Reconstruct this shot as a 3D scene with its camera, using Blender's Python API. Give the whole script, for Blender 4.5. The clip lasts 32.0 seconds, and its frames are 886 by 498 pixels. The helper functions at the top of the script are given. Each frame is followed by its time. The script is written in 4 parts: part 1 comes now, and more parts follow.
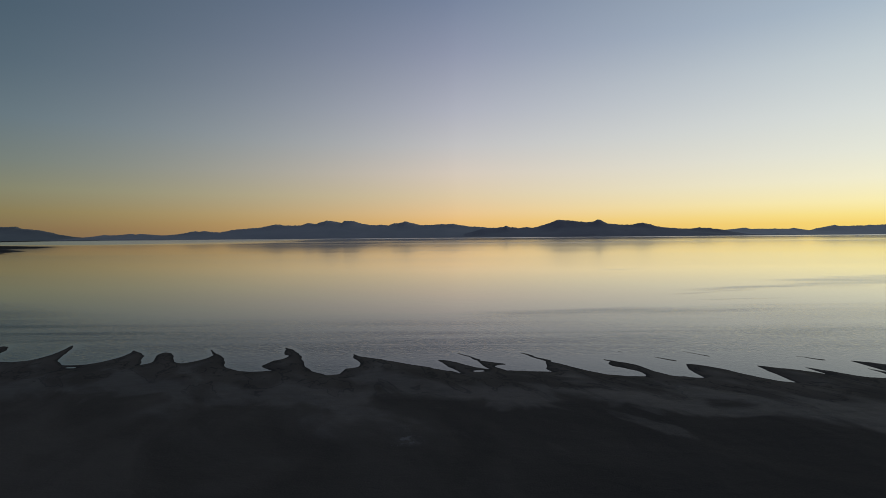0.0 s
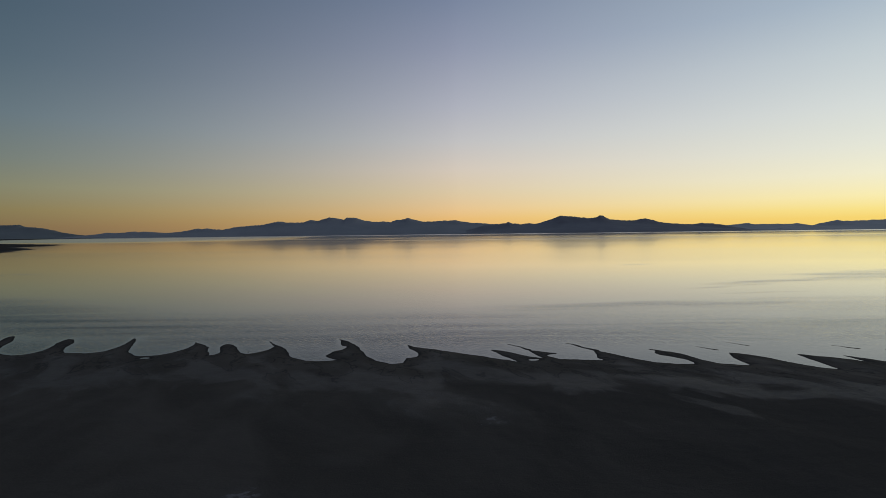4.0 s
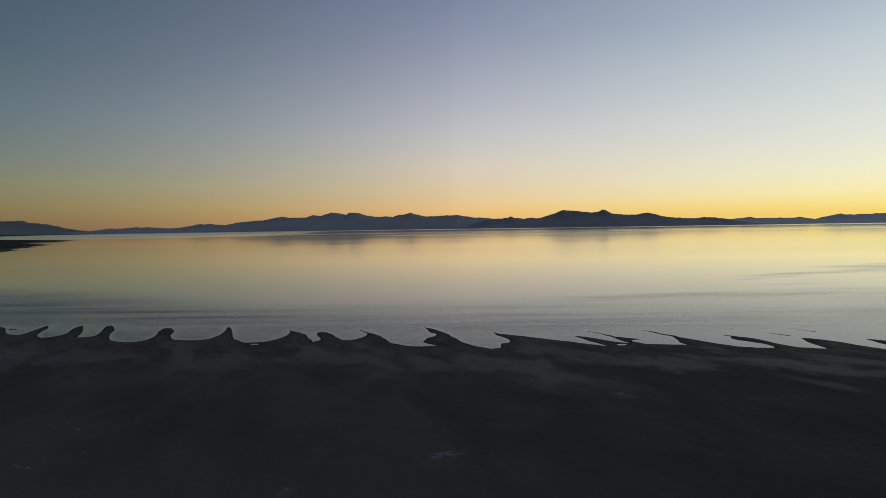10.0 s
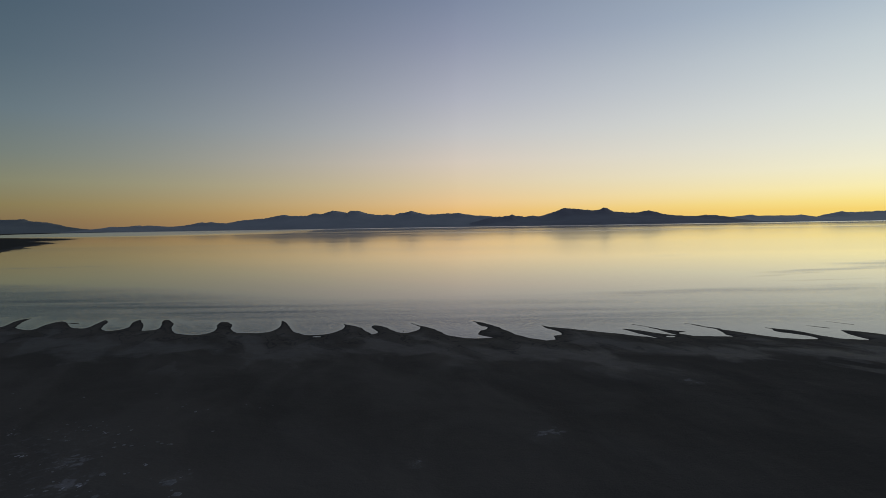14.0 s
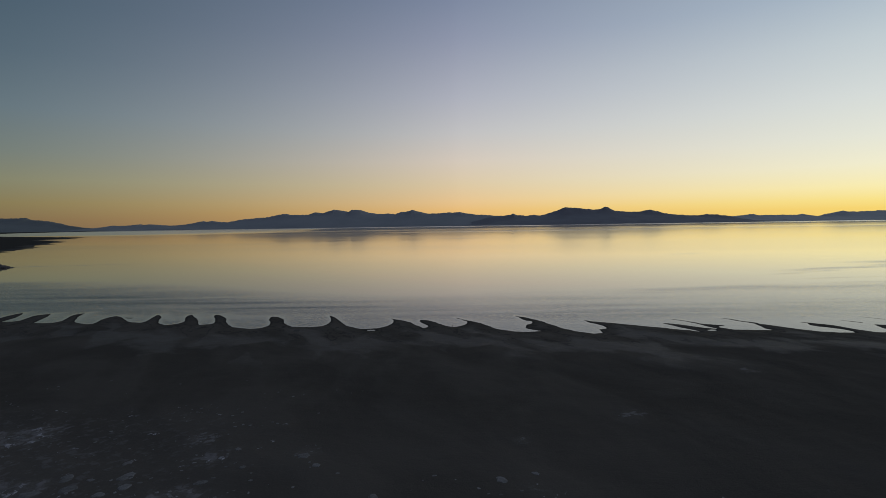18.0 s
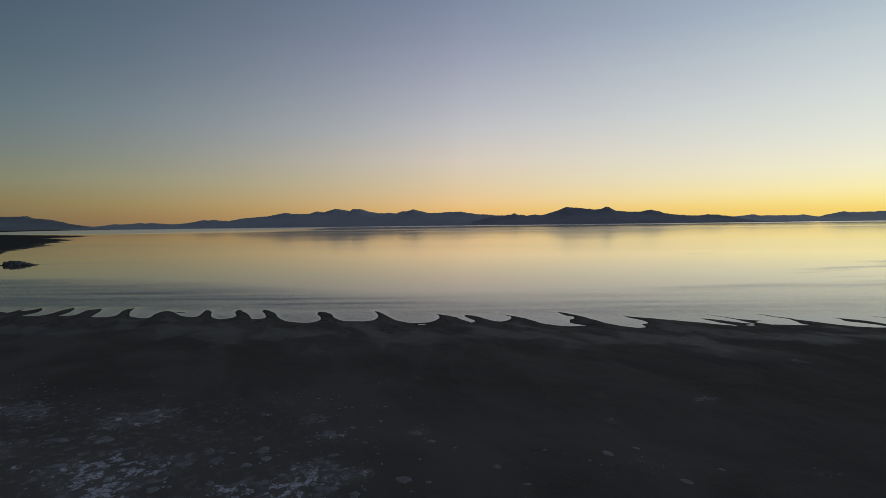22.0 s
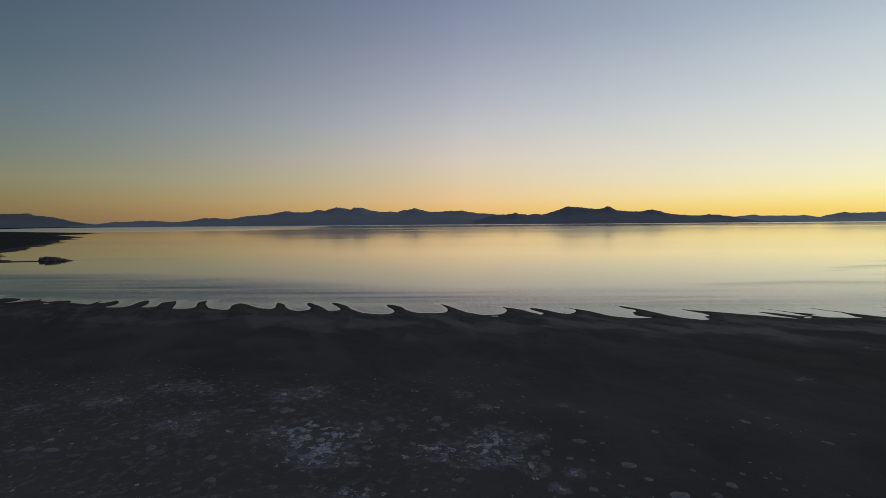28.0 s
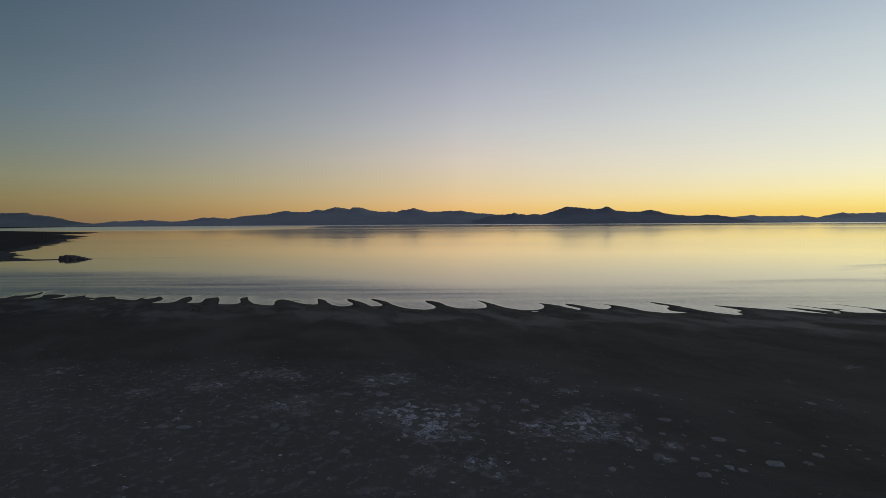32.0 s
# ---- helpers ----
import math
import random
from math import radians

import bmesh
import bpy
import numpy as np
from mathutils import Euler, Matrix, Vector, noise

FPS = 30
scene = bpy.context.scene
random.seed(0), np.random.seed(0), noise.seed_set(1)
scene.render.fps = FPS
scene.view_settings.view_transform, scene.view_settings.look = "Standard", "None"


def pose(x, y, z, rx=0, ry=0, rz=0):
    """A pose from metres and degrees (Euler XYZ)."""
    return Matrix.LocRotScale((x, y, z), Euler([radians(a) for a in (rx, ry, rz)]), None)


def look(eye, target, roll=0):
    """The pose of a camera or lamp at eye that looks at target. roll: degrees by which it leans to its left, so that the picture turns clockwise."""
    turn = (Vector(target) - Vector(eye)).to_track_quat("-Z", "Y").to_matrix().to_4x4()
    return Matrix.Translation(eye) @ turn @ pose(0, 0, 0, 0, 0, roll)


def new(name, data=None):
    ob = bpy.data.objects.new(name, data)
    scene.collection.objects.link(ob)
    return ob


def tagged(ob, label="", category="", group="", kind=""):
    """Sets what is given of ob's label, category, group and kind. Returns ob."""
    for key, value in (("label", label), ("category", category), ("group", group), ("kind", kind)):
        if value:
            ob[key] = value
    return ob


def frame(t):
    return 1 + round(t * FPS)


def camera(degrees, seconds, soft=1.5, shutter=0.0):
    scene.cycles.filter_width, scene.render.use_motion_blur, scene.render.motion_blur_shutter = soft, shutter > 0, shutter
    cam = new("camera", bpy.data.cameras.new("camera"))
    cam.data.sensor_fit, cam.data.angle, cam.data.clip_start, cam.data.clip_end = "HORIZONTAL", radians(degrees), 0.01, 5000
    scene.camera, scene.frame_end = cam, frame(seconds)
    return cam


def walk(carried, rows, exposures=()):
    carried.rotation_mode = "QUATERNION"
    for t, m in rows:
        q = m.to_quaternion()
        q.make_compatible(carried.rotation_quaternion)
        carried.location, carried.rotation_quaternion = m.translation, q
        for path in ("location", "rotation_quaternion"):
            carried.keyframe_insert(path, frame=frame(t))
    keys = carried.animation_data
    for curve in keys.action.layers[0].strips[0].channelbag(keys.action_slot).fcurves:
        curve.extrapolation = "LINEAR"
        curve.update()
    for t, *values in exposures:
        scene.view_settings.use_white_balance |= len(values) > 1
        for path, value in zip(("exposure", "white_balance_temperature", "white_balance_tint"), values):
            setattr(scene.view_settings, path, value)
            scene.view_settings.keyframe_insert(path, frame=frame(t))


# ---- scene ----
cam = camera(76.6, 32.0, soft=0.5)
PATH = [
    (0, (0.227, -1.120, 10.130), (0.059, 18.874, 9.679), -0.45),
    (0.5, (-0.202, -1.439, 10.132), (-0.379, 18.554, 9.662), -0.49),
    (1, (-0.672, -1.750, 10.134), (-0.858, 18.243, 9.648), -0.53),
    (1.5, (-1.178, -2.054, 10.136), (-1.373, 17.939, 9.636), -0.57),
    (2, (-1.715, -2.351, 10.138), (-1.919, 17.642, 9.624), -0.59),
    (2.5, (-2.279, -2.643, 10.140), (-2.491, 17.349, 9.611), -0.62),
    (3, (-2.866, -2.930, 10.143), (-3.085, 17.061, 9.599), -0.64),
    (3.5, (-3.472, -3.214, 10.145), (-3.699, 16.777, 9.585), -0.65),
    (5.5, (-6.026, -4.323, 10.153), (-6.276, 15.665, 9.527), -0.71),
    (6, (-6.683, -4.597, 10.155), (-6.939, 15.390, 9.512), -0.72),
    (6.5, (-7.343, -4.871, 10.157), (-7.603, 15.116, 9.497), -0.74),
    (7, (-8.005, -5.145, 10.159), (-8.269, 14.842, 9.483), -0.75),
    (7.5, (-8.666, -5.419, 10.161), (-8.935, 14.567, 9.469), -0.76),
    (8, (-9.326, -5.694, 10.163), (-9.598, 14.292, 9.455), -0.77),
    (8.5, (-9.983, -5.969, 10.164), (-10.259, 14.016, 9.442), -0.79),
    (9, (-10.636, -6.246, 10.166), (-10.915, 13.739, 9.429), -0.80),
    (9.5, (-11.285, -6.524, 10.167), (-11.567, 13.460, 9.418), -0.81),
    (10, (-11.928, -6.803, 10.168), (-12.214, 13.181, 9.406), -0.82),
    (10.5, (-12.567, -7.083, 10.169), (-12.856, 12.900, 9.396), -0.83),
    (11, (-13.200, -7.365, 10.170), (-13.492, 12.618, 9.386), -0.84),
    (11.5, (-13.827, -7.648, 10.170), (-14.121, 12.334, 9.377), -0.85),
    (12, (-14.448, -7.933, 10.171), (-14.746, 12.049, 9.368), -0.86),
    (12.5, (-15.064, -8.218, 10.171), (-15.364, 11.763, 9.360), -0.87),
    (13, (-15.674, -8.506, 10.171), (-15.977, 11.475, 9.353), -0.87),
    (13.5, (-16.279, -8.794, 10.171), (-16.585, 11.187, 9.346), -0.88),
    (14, (-16.880, -9.084, 10.170), (-17.188, 10.897, 9.339), -0.88),
    (14.5, (-17.476, -9.374, 10.170), (-17.787, 10.606, 9.333), -0.88),
    (16.5, (-19.833, -10.544, 10.164), (-20.154, 9.435, 9.310), -0.86),
    (17, (-20.418, -10.837, 10.161), (-20.741, 9.142, 9.305), -0.85),
    (17.5, (-21.003, -11.131, 10.159), (-21.329, 8.848, 9.300), -0.84),
    (18, (-21.589, -11.425, 10.156), (-21.916, 8.554, 9.294), -0.83),
    (18.5, (-22.176, -11.718, 10.152), (-22.505, 8.260, 9.289), -0.81),
    (19, (-22.765, -12.012, 10.149), (-23.096, 7.967, 9.283), -0.80),
    (19.5, (-23.356, -12.305, 10.144), (-23.690, 7.674, 9.277), -0.78),
    (20, (-23.951, -12.597, 10.140), (-24.286, 7.381, 9.270), -0.76),
    (20.5, (-24.550, -12.889, 10.135), (-24.886, 7.089, 9.263), -0.74),
    (21, (-25.153, -13.180, 10.129), (-25.491, 6.798, 9.255), -0.72),
    (21.5, (-25.760, -13.470, 10.124), (-26.099, 6.508, 9.246), -0.69),
    (22, (-26.373, -13.759, 10.117), (-26.713, 6.218, 9.236), -0.67),
    (22.5, (-26.991, -14.048, 10.110), (-27.332, 5.930, 9.226), -0.65),
    (23, (-27.614, -14.335, 10.103), (-27.956, 5.642, 9.215), -0.62),
    (23.5, (-28.243, -14.622, 10.095), (-28.585, 5.355, 9.203), -0.60),
    (24, (-28.876, -14.908, 10.087), (-29.219, 5.069, 9.190), -0.58),
    (24.5, (-29.515, -15.194, 10.078), (-29.858, 4.783, 9.177), -0.56),
    (25, (-30.158, -15.478, 10.069), (-30.501, 4.498, 9.163), -0.53),
    (25.5, (-30.804, -15.763, 10.059), (-31.148, 4.213, 9.149), -0.51),
    (27.5, (-33.411, -16.902, 10.013), (-33.752, 3.074, 9.093), -0.45),
    (28, (-34.061, -17.189, 10.000), (-34.400, 2.787, 9.081), -0.43),
    (28.5, (-34.707, -17.477, 9.986), (-35.044, 2.499, 9.069), -0.42),
    (29, (-35.347, -17.767, 9.971), (-35.681, 2.209, 9.057), -0.41),
    (29.5, (-35.979, -18.061, 9.956), (-36.308, 1.916, 9.046), -0.40),
    (30, (-36.599, -18.357, 9.941), (-36.923, 1.620, 9.034), -0.39),
    (30.5, (-37.206, -18.657, 9.924), (-37.522, 1.320, 9.020), -0.38),
    (31, (-37.796, -18.963, 9.907), (-38.102, 1.015, 9.003), -0.37),
    (31.5, (-38.365, -19.273, 9.889), (-38.659, 0.704, 8.980), -0.36),
    (32, (-38.910, -19.591, 9.870), (-39.188, 0.386, 8.949), -0.34),
]
walk(cam, [(t, look(eye, target, roll)) for t, eye, target, roll in PATH])

# ---- sky and light: the half hour after sunset, the glow beyond the right-hand shore ----
scene.view_settings.exposure = 0.0


def lin(r, g, b):
    """Linear colour from 0..255 values."""
    out = []
    for c in (r, g, b):
        c /= 255.0
        out.append(c / 12.92 if c <= 0.04045 else ((c + 0.055) / 1.055) ** 2.4)
    return (*out, 1.0)


def add(tree, kind, **values):
    node = tree.nodes.new(kind)
    for key, value in values.items():
        node.inputs[int(key[1:]) if key[1:].isdigit() else key.replace("_", " ")].default_value = value
    return node


def math_node(tree, op, a, b=None, c=None, clamp=False):
    node = tree.nodes.new("ShaderNodeMath")
    node.operation, node.use_clamp = op, clamp
    for socket, v in zip(node.inputs, (a, b, c)):
        if v is None:
            continue
        if isinstance(v, (int, float)):
            socket.default_value = v
        else:
            tree.links.new(v, socket)
    return node.outputs[0]


def ramp(tree, fac, stops, mode="EASE"):
    node = tree.nodes.new("ShaderNodeValToRGB")
    node.color_ramp.interpolation = mode
    els = node.color_ramp.elements
    while len(els) < len(stops):
        els.new(0.5)
    for el, (at, colour) in zip(els, sorted(stops, key=lambda s: s[0])):
        el.position, el.color = at, colour
    tree.links.new(fac, node.inputs[0])
    return node.outputs[0]


def mix(tree, fac, a, b):
    node = tree.nodes.new("ShaderNodeMix")
    node.data_type = "RGBA"
    for socket, v in ((node.inputs[0], fac), (node.inputs[6], a), (node.inputs[7], b)):
        if isinstance(v, (int, float, tuple)):
            socket.default_value = v
        else:
            tree.links.new(v, socket)
    return node.outputs[2]


def span(tree, value, lo, hi, to_lo=0.0, to_hi=1.0, smooth=True):
    node = tree.nodes.new("ShaderNodeMapRange")
    node.interpolation_type = "SMOOTHSTEP" if smooth else "LINEAR"
    tree.links.new(value, node.inputs[0])
    for i, v in enumerate((lo, hi, to_lo, to_hi)):
        node.inputs[1 + i].default_value = v
    return node.outputs[0]


def at_height(degrees):
    return math.sqrt(math.sin(radians(degrees)))


def make_sky():
    world = bpy.data.worlds.new("dusk_sky")
    scene.world = world
    world.use_nodes = True
    tree = world.node_tree
    tree.nodes.clear()
    coord = tree.nodes.new("ShaderNodeTexCoord")
    parts = tree.nodes.new("ShaderNodeSeparateXYZ")
    tree.links.new(coord.outputs["Generated"], parts.inputs[0])
    east, north, up = parts.outputs
    height = math_node(tree, "SQRT", math_node(tree, "MAXIMUM", up, 0.0))
    flat = math_node(tree, "SQRT", math_node(tree, "SUBTRACT", 1.0001, math_node(tree, "MULTIPLY", up, up)))
    side = math_node(tree, "DIVIDE", east, flat)
    ahead = math_node(tree, "DIVIDE", north, flat)

    def band(*stops):
        return ramp(tree, height, [(at_height(a), lin(*c)) for a, c in stops], "LINEAR")

    dim = band((0, (118, 96, 75)), (0.9, (132, 110, 78)), (2.3, (139, 126, 87)), (4.2, (135, 135, 110)), (6.5, (120, 129, 122)), (10, (104, 120, 128)),
               (14.4, (87, 105, 118)), (18.4, (77, 96, 111)), (45, (50, 64, 84)), (90, (40, 52, 72)))
    middle = band((0, (215, 164, 103)), (1.4, (232, 187, 120)), (2.3, (231, 195, 142)), (4.1, (220, 200, 165)), (6.4, (212, 200, 186)), (9.2, (193, 192, 193)),
                  (12.6, (173, 176, 188)), (18, (143, 150, 171)), (23, (117, 130, 155)), (45, (72, 86, 112)), (90, (42, 54, 74)))
    glow = band((0, (242, 203, 102)), (0.9, (248, 215, 114)), (1.6, (250, 228, 139)), (2.7, (250, 238, 178)), (4.5, (242, 238, 208)), (6.8, (229, 231, 217)),
                (10, (215, 221, 218)), (14.4, (194, 205, 210)), (18.4, (169, 185, 199)), (45, (102, 118, 138)), (90, (44, 56, 76)))
    behind = band((0, (112, 106, 112)), (6, (120, 112, 120)), (13, (100, 102, 118)), (30, (70, 82, 104)), (90, (40, 54, 78)))
    colour = mix(tree, math_node(tree, "POWER", span(tree, side, -0.63, 0.02, smooth=False), 1.25), dim, middle)
    colour = mix(tree, span(tree, side, 0.0, 0.63, smooth=False), colour, glow)
    colour = mix(tree, span(tree, side, -0.55, -1.0, 0.0, 0.4), colour, lin(38, 48, 62))
    colour = mix(tree, span(tree, ahead, 0.45, -0.5), colour, behind)
    background = tree.nodes.new("ShaderNodeBackground")
    tree.links.new(colour, background.inputs[0])
    out = tree.nodes.new("ShaderNodeOutputWorld")
    tree.links.new(background.outputs[0], out.inputs[0])


make_sky()


# ---- materials ----
def material(name):
    mat = bpy.data.materials.new(name)
    mat.use_nodes = True
    tree = mat.node_tree
    return mat, tree, tree.nodes["Principled BSDF"]


def place(tree, scale=(1, 1, 1), turn=0.0):
    coord = tree.nodes.new("ShaderNodeTexCoord")
    mapping = tree.nodes.new("ShaderNodeMapping")
    mapping.inputs["Rotation"].default_value = (0, 0, radians(turn))
    mapping.inputs["Scale"].default_value = scale
    tree.links.new(coord.outputs["Object"], mapping.inputs[0])
    return mapping.outputs[0]


def place_along(tree, across, along, lean):
    """Object coordinates in a frame that leans by some degrees, with a scale across and one along the lean."""
    coord = tree.nodes.new("ShaderNodeTexCoord")
    mapping = tree.nodes.new("ShaderNodeMapping")
    mapping.vector_type = "TEXTURE"
    mapping.inputs["Rotation"].default_value = (0, 0, radians(lean))
    mapping.inputs["Scale"].default_value = (1 / across, 1 / along, 1)
    tree.links.new(coord.outputs["Object"], mapping.inputs[0])
    return mapping.outputs[0]


def noise_node(tree, vector, scale, detail=4.0, rough=0.55, warp=0.0):
    node = add(tree, "ShaderNodeTexNoise", Scale=scale, Detail=detail, Roughness=rough, Distortion=warp)
    tree.links.new(vector, node.inputs["Vector"])
    return node.outputs[0]


def attribute(tree, name):
    node = tree.nodes.new("ShaderNodeAttribute")
    node.attribute_name = name
    return node.outputs["Fac"]


def bump(tree, bsdf, height, strength, distance, after=None):
    node = tree.nodes.new("ShaderNodeBump")
    for socket, v in ((node.inputs["Strength"], strength), (node.inputs["Distance"], distance)):
        if isinstance(v, (int, float)):
            socket.default_value = v
        else:
            tree.links.new(v, socket)
    tree.links.new(height, node.inputs["Height"])
    if after is not None:
        tree.links.new(after, node.inputs["Normal"])
    tree.links.new(node.outputs[0], bsdf.inputs["Normal"])
    return node.outputs[0]


def sand_material():
    mat, tree, bsdf = material("damp_lake_sand")
    world_place = place(tree)
    shore, salt, firm = attribute(tree, "shore"), attribute(tree, "salt"), attribute(tree, "firm")
    grain = noise_node(tree, world_place, 9.0, 6, 0.65)
    blotch = noise_node(tree, place_along(tree, 0.20, 0.11, 24), 1.0, 4, 0.5, 0.5)
    clods = noise_node(tree, place(tree, (0.8, 1.3, 1.0), -19), 1.1, 5, 0.55, 0.5)
    wet, dry = (0.092, 0.078, 0.062, 1), (0.140, 0.118, 0.094, 1)
    colour = mix(tree, span(tree, blotch, 0.36, 0.66, 0.1, 1.0), wet, dry)
    colour = mix(tree, span(tree, grain, 0.35, 0.75, 0.0, 0.3), colour, (0.155, 0.130, 0.104, 1))
    # drier, greyer ground away from the water
    colour = mix(tree, attribute(tree, "dry"), colour, (0.190, 0.160, 0.130, 1))
    # blacker sand towards the right and at the far left of the beach
    colour = mix(tree, attribute(tree, "dark_ends"), colour, (0.072, 0.063, 0.053, 1))
    # the damp flats behind the fins: sky sheen painted as a paler belt with a scalloped inner edge, cut by dark
    # tongues
    scallop = noise_node(tree, place_along(tree, 0.19, 0.12, 24), 1.0, 4, 0.5, 0.6)
    streak = noise_node(tree, place_along(tree, 0.40, 0.15, 24), 1.0, 4, 0.5, 0.5)
    reach = math_node(tree, "MULTIPLY_ADD", math_node(tree, "SUBTRACT", scallop, 0.5), -22.0, shore)
    belt = math_node(tree, "MULTIPLY", span(tree, shore, 0.5, 2.0), span(tree, reach, 10.4, 7.4))
    belt = math_node(tree, "MULTIPLY", belt, span(tree, math_node(tree, "MULTIPLY_ADD", firm, -0.30, streak), 0.24, 0.52))
    outlier = math_node(tree, "MULTIPLY", span(tree, streak, 0.60, 0.68), math_node(tree, "MULTIPLY", span(tree, shore, 7.0, 9.0), span(tree, shore, 17.0, 12.0, 0.0, 0.7)))
    belt = math_node(tree, "MAXIMUM", belt, outlier)
    belt = math_node(tree, "MULTIPLY", belt, span(tree, clods, 0.3, 0.6, 0.75, 1.0))
    colour = mix(tree, math_node(tree, "MULTIPLY", belt, 0.46), colour, (0.180, 0.155, 0.130, 1))
    # black seams of old waterlines in the belt
    seam = math_node(tree, "MULTIPLY", span(tree, math_node(tree, "ABSOLUTE", math_node(tree, "SUBTRACT", streak, 0.455)), 0.016, 0.004), span(tree, shore, 9.0, 5.0, 0.0, 0.5))
    colour = mix(tree, seam, colour, (0.05, 0.045, 0.04, 1))
    # cracked, slumped sand on the fins
    slump = noise_node(tree, place(tree, (1.0, 0.7, 1.0), -25), 0.8, 6, 0.65, 1.2)
    colour = mix(tree, math_node(tree, "MULTIPLY", span(tree, slump, 0.46, 0.36, 0.0, 0.7), span(tree, shore, 5.0, 1.5)), colour, (0.05, 0.044, 0.037, 1))
    # the soaked rim along the water
    colour = mix(tree, span(tree, shore, 0.35, 0.05, 0.0, 0.65), colour, (0.034, 0.03, 0.026, 1))
    # the dry flat, paler with a film of salt
    pale = noise_node(tree, place(tree, (0.6, 1.0, 1.0), 12), 0.35, 6, 0.6, 0.4)
    film = math_node(tree, "MULTIPLY", span(tree, salt, 0.03, 0.42), span(tree, pale, 0.30, 0.62, 0.15, 1.0))
    colour = mix(tree, math_node(tree, "MULTIPLY", film, span(tree, grain, 0.30, 0.7, 0.35, 1.0)), colour, (0.225, 0.194, 0.165, 1))
    # black mud on the far side of the bay
    colour = mix(tree, math_node(tree, "MULTIPLY", attribute(tree, "mud"), 0.7), colour, (0.034, 0.031, 0.027, 1))
    # crust of salt, ragged where the ground is saltiest, broken into flecks on the thin flats
    crust = noise_node(tree, place(tree, (1.0, 0.75, 1.0), 15), 2.1, 6, 0.6, 0.35)
    level = math_node(tree, "SUBTRACT", crust, math_node(tree, "MULTIPLY_ADD", math_node(tree, "POWER", salt, 0.75), -0.27, 0.72))
    solid = math_node(tree, "MULTIPLY", span(tree, level, 0.0, 0.045), span(tree, grain, 0.25, 0.5, 0.5, 1.0))
    plates = tree.nodes.new("ShaderNodeTexVoronoi")
    plates.voronoi_dimensions, plates.feature, plates.inputs["Scale"].default_value = "2D", "DISTANCE_TO_EDGE", 2.4
    sway = tree.nodes.new("ShaderNodeVectorMath")
    sway.operation = "MULTIPLY_ADD"
    wobble = add(tree, "ShaderNodeTexNoise", Scale=2.2, Detail=3.0)
    tree.links.new(world_place, wobble.inputs["Vector"])
    tree.links.new(wobble.outputs["Color"], sway.inputs[0])
    sway.inputs[1].default_value = (0.6, 0.6, 0.0)
    tree.links.new(world_place, sway.inputs[2])
    tree.links.new(sway.outputs[0], plates.inputs["Vector"])
    solid = math_node(tree, "MULTIPLY", solid, span(tree, plates.outputs["Distance"], 0.02, 0.09, 0.2, 1.0))
    solid = math_node(tree, "MULTIPLY", solid, span(tree, noise_node(tree, world_place, 1.3, 5, 0.6, 0.3), 0.36, 0.56, 0.5, 1.0))
    combed = noise_node(tree, place(tree, (1.0, 1.0, 1.0), -52), 2.1, 5, 0.62, 0.3)
    comb_level = math_node(tree, "SUBTRACT", combed, math_node(tree, "MULTIPLY_ADD", salt, -0.25, 0.555))
    comb = math_node(tree, "MULTIPLY", span(tree, comb_level, 0.0, 0.14, 0.0, 0.24), math_node(tree, "MULTIPLY", span(tree, salt, 0.10, 0.22), span(tree, salt, 0.65, 0.35)))
    white = math_node(tree, "MULTIPLY", math_node(tree, "MAXIMUM", solid, comb), span(tree, salt, 0.05, 0.14))
    colour = mix(tree, white, colour, (0.62, 0.585, 0.585, 1))
    tree.links.new(colour, bsdf.inputs["Base Color"])
    rough = math_node(tree, "SUBTRACT", 0.92, math_node(tree, "MULTIPLY", belt, 0.22))
    tree.links.new(rough, bsdf.inputs["Roughness"])
    tree.links.new(math_node(tree, "MULTIPLY_ADD", belt, 0.10, 0.05), bsdf.inputs["Specular IOR Level"])
    raised = bump(tree, bsdf, white, 0.6, 0.03)
    first = bump(tree, bsdf, blotch, 0.6, 0.16, raised)
    second = bump(tree, bsdf, clods, 0.45, 0.06, first)
    bump(tree, bsdf, grain, 0.8, 0.018, second)
    return mat


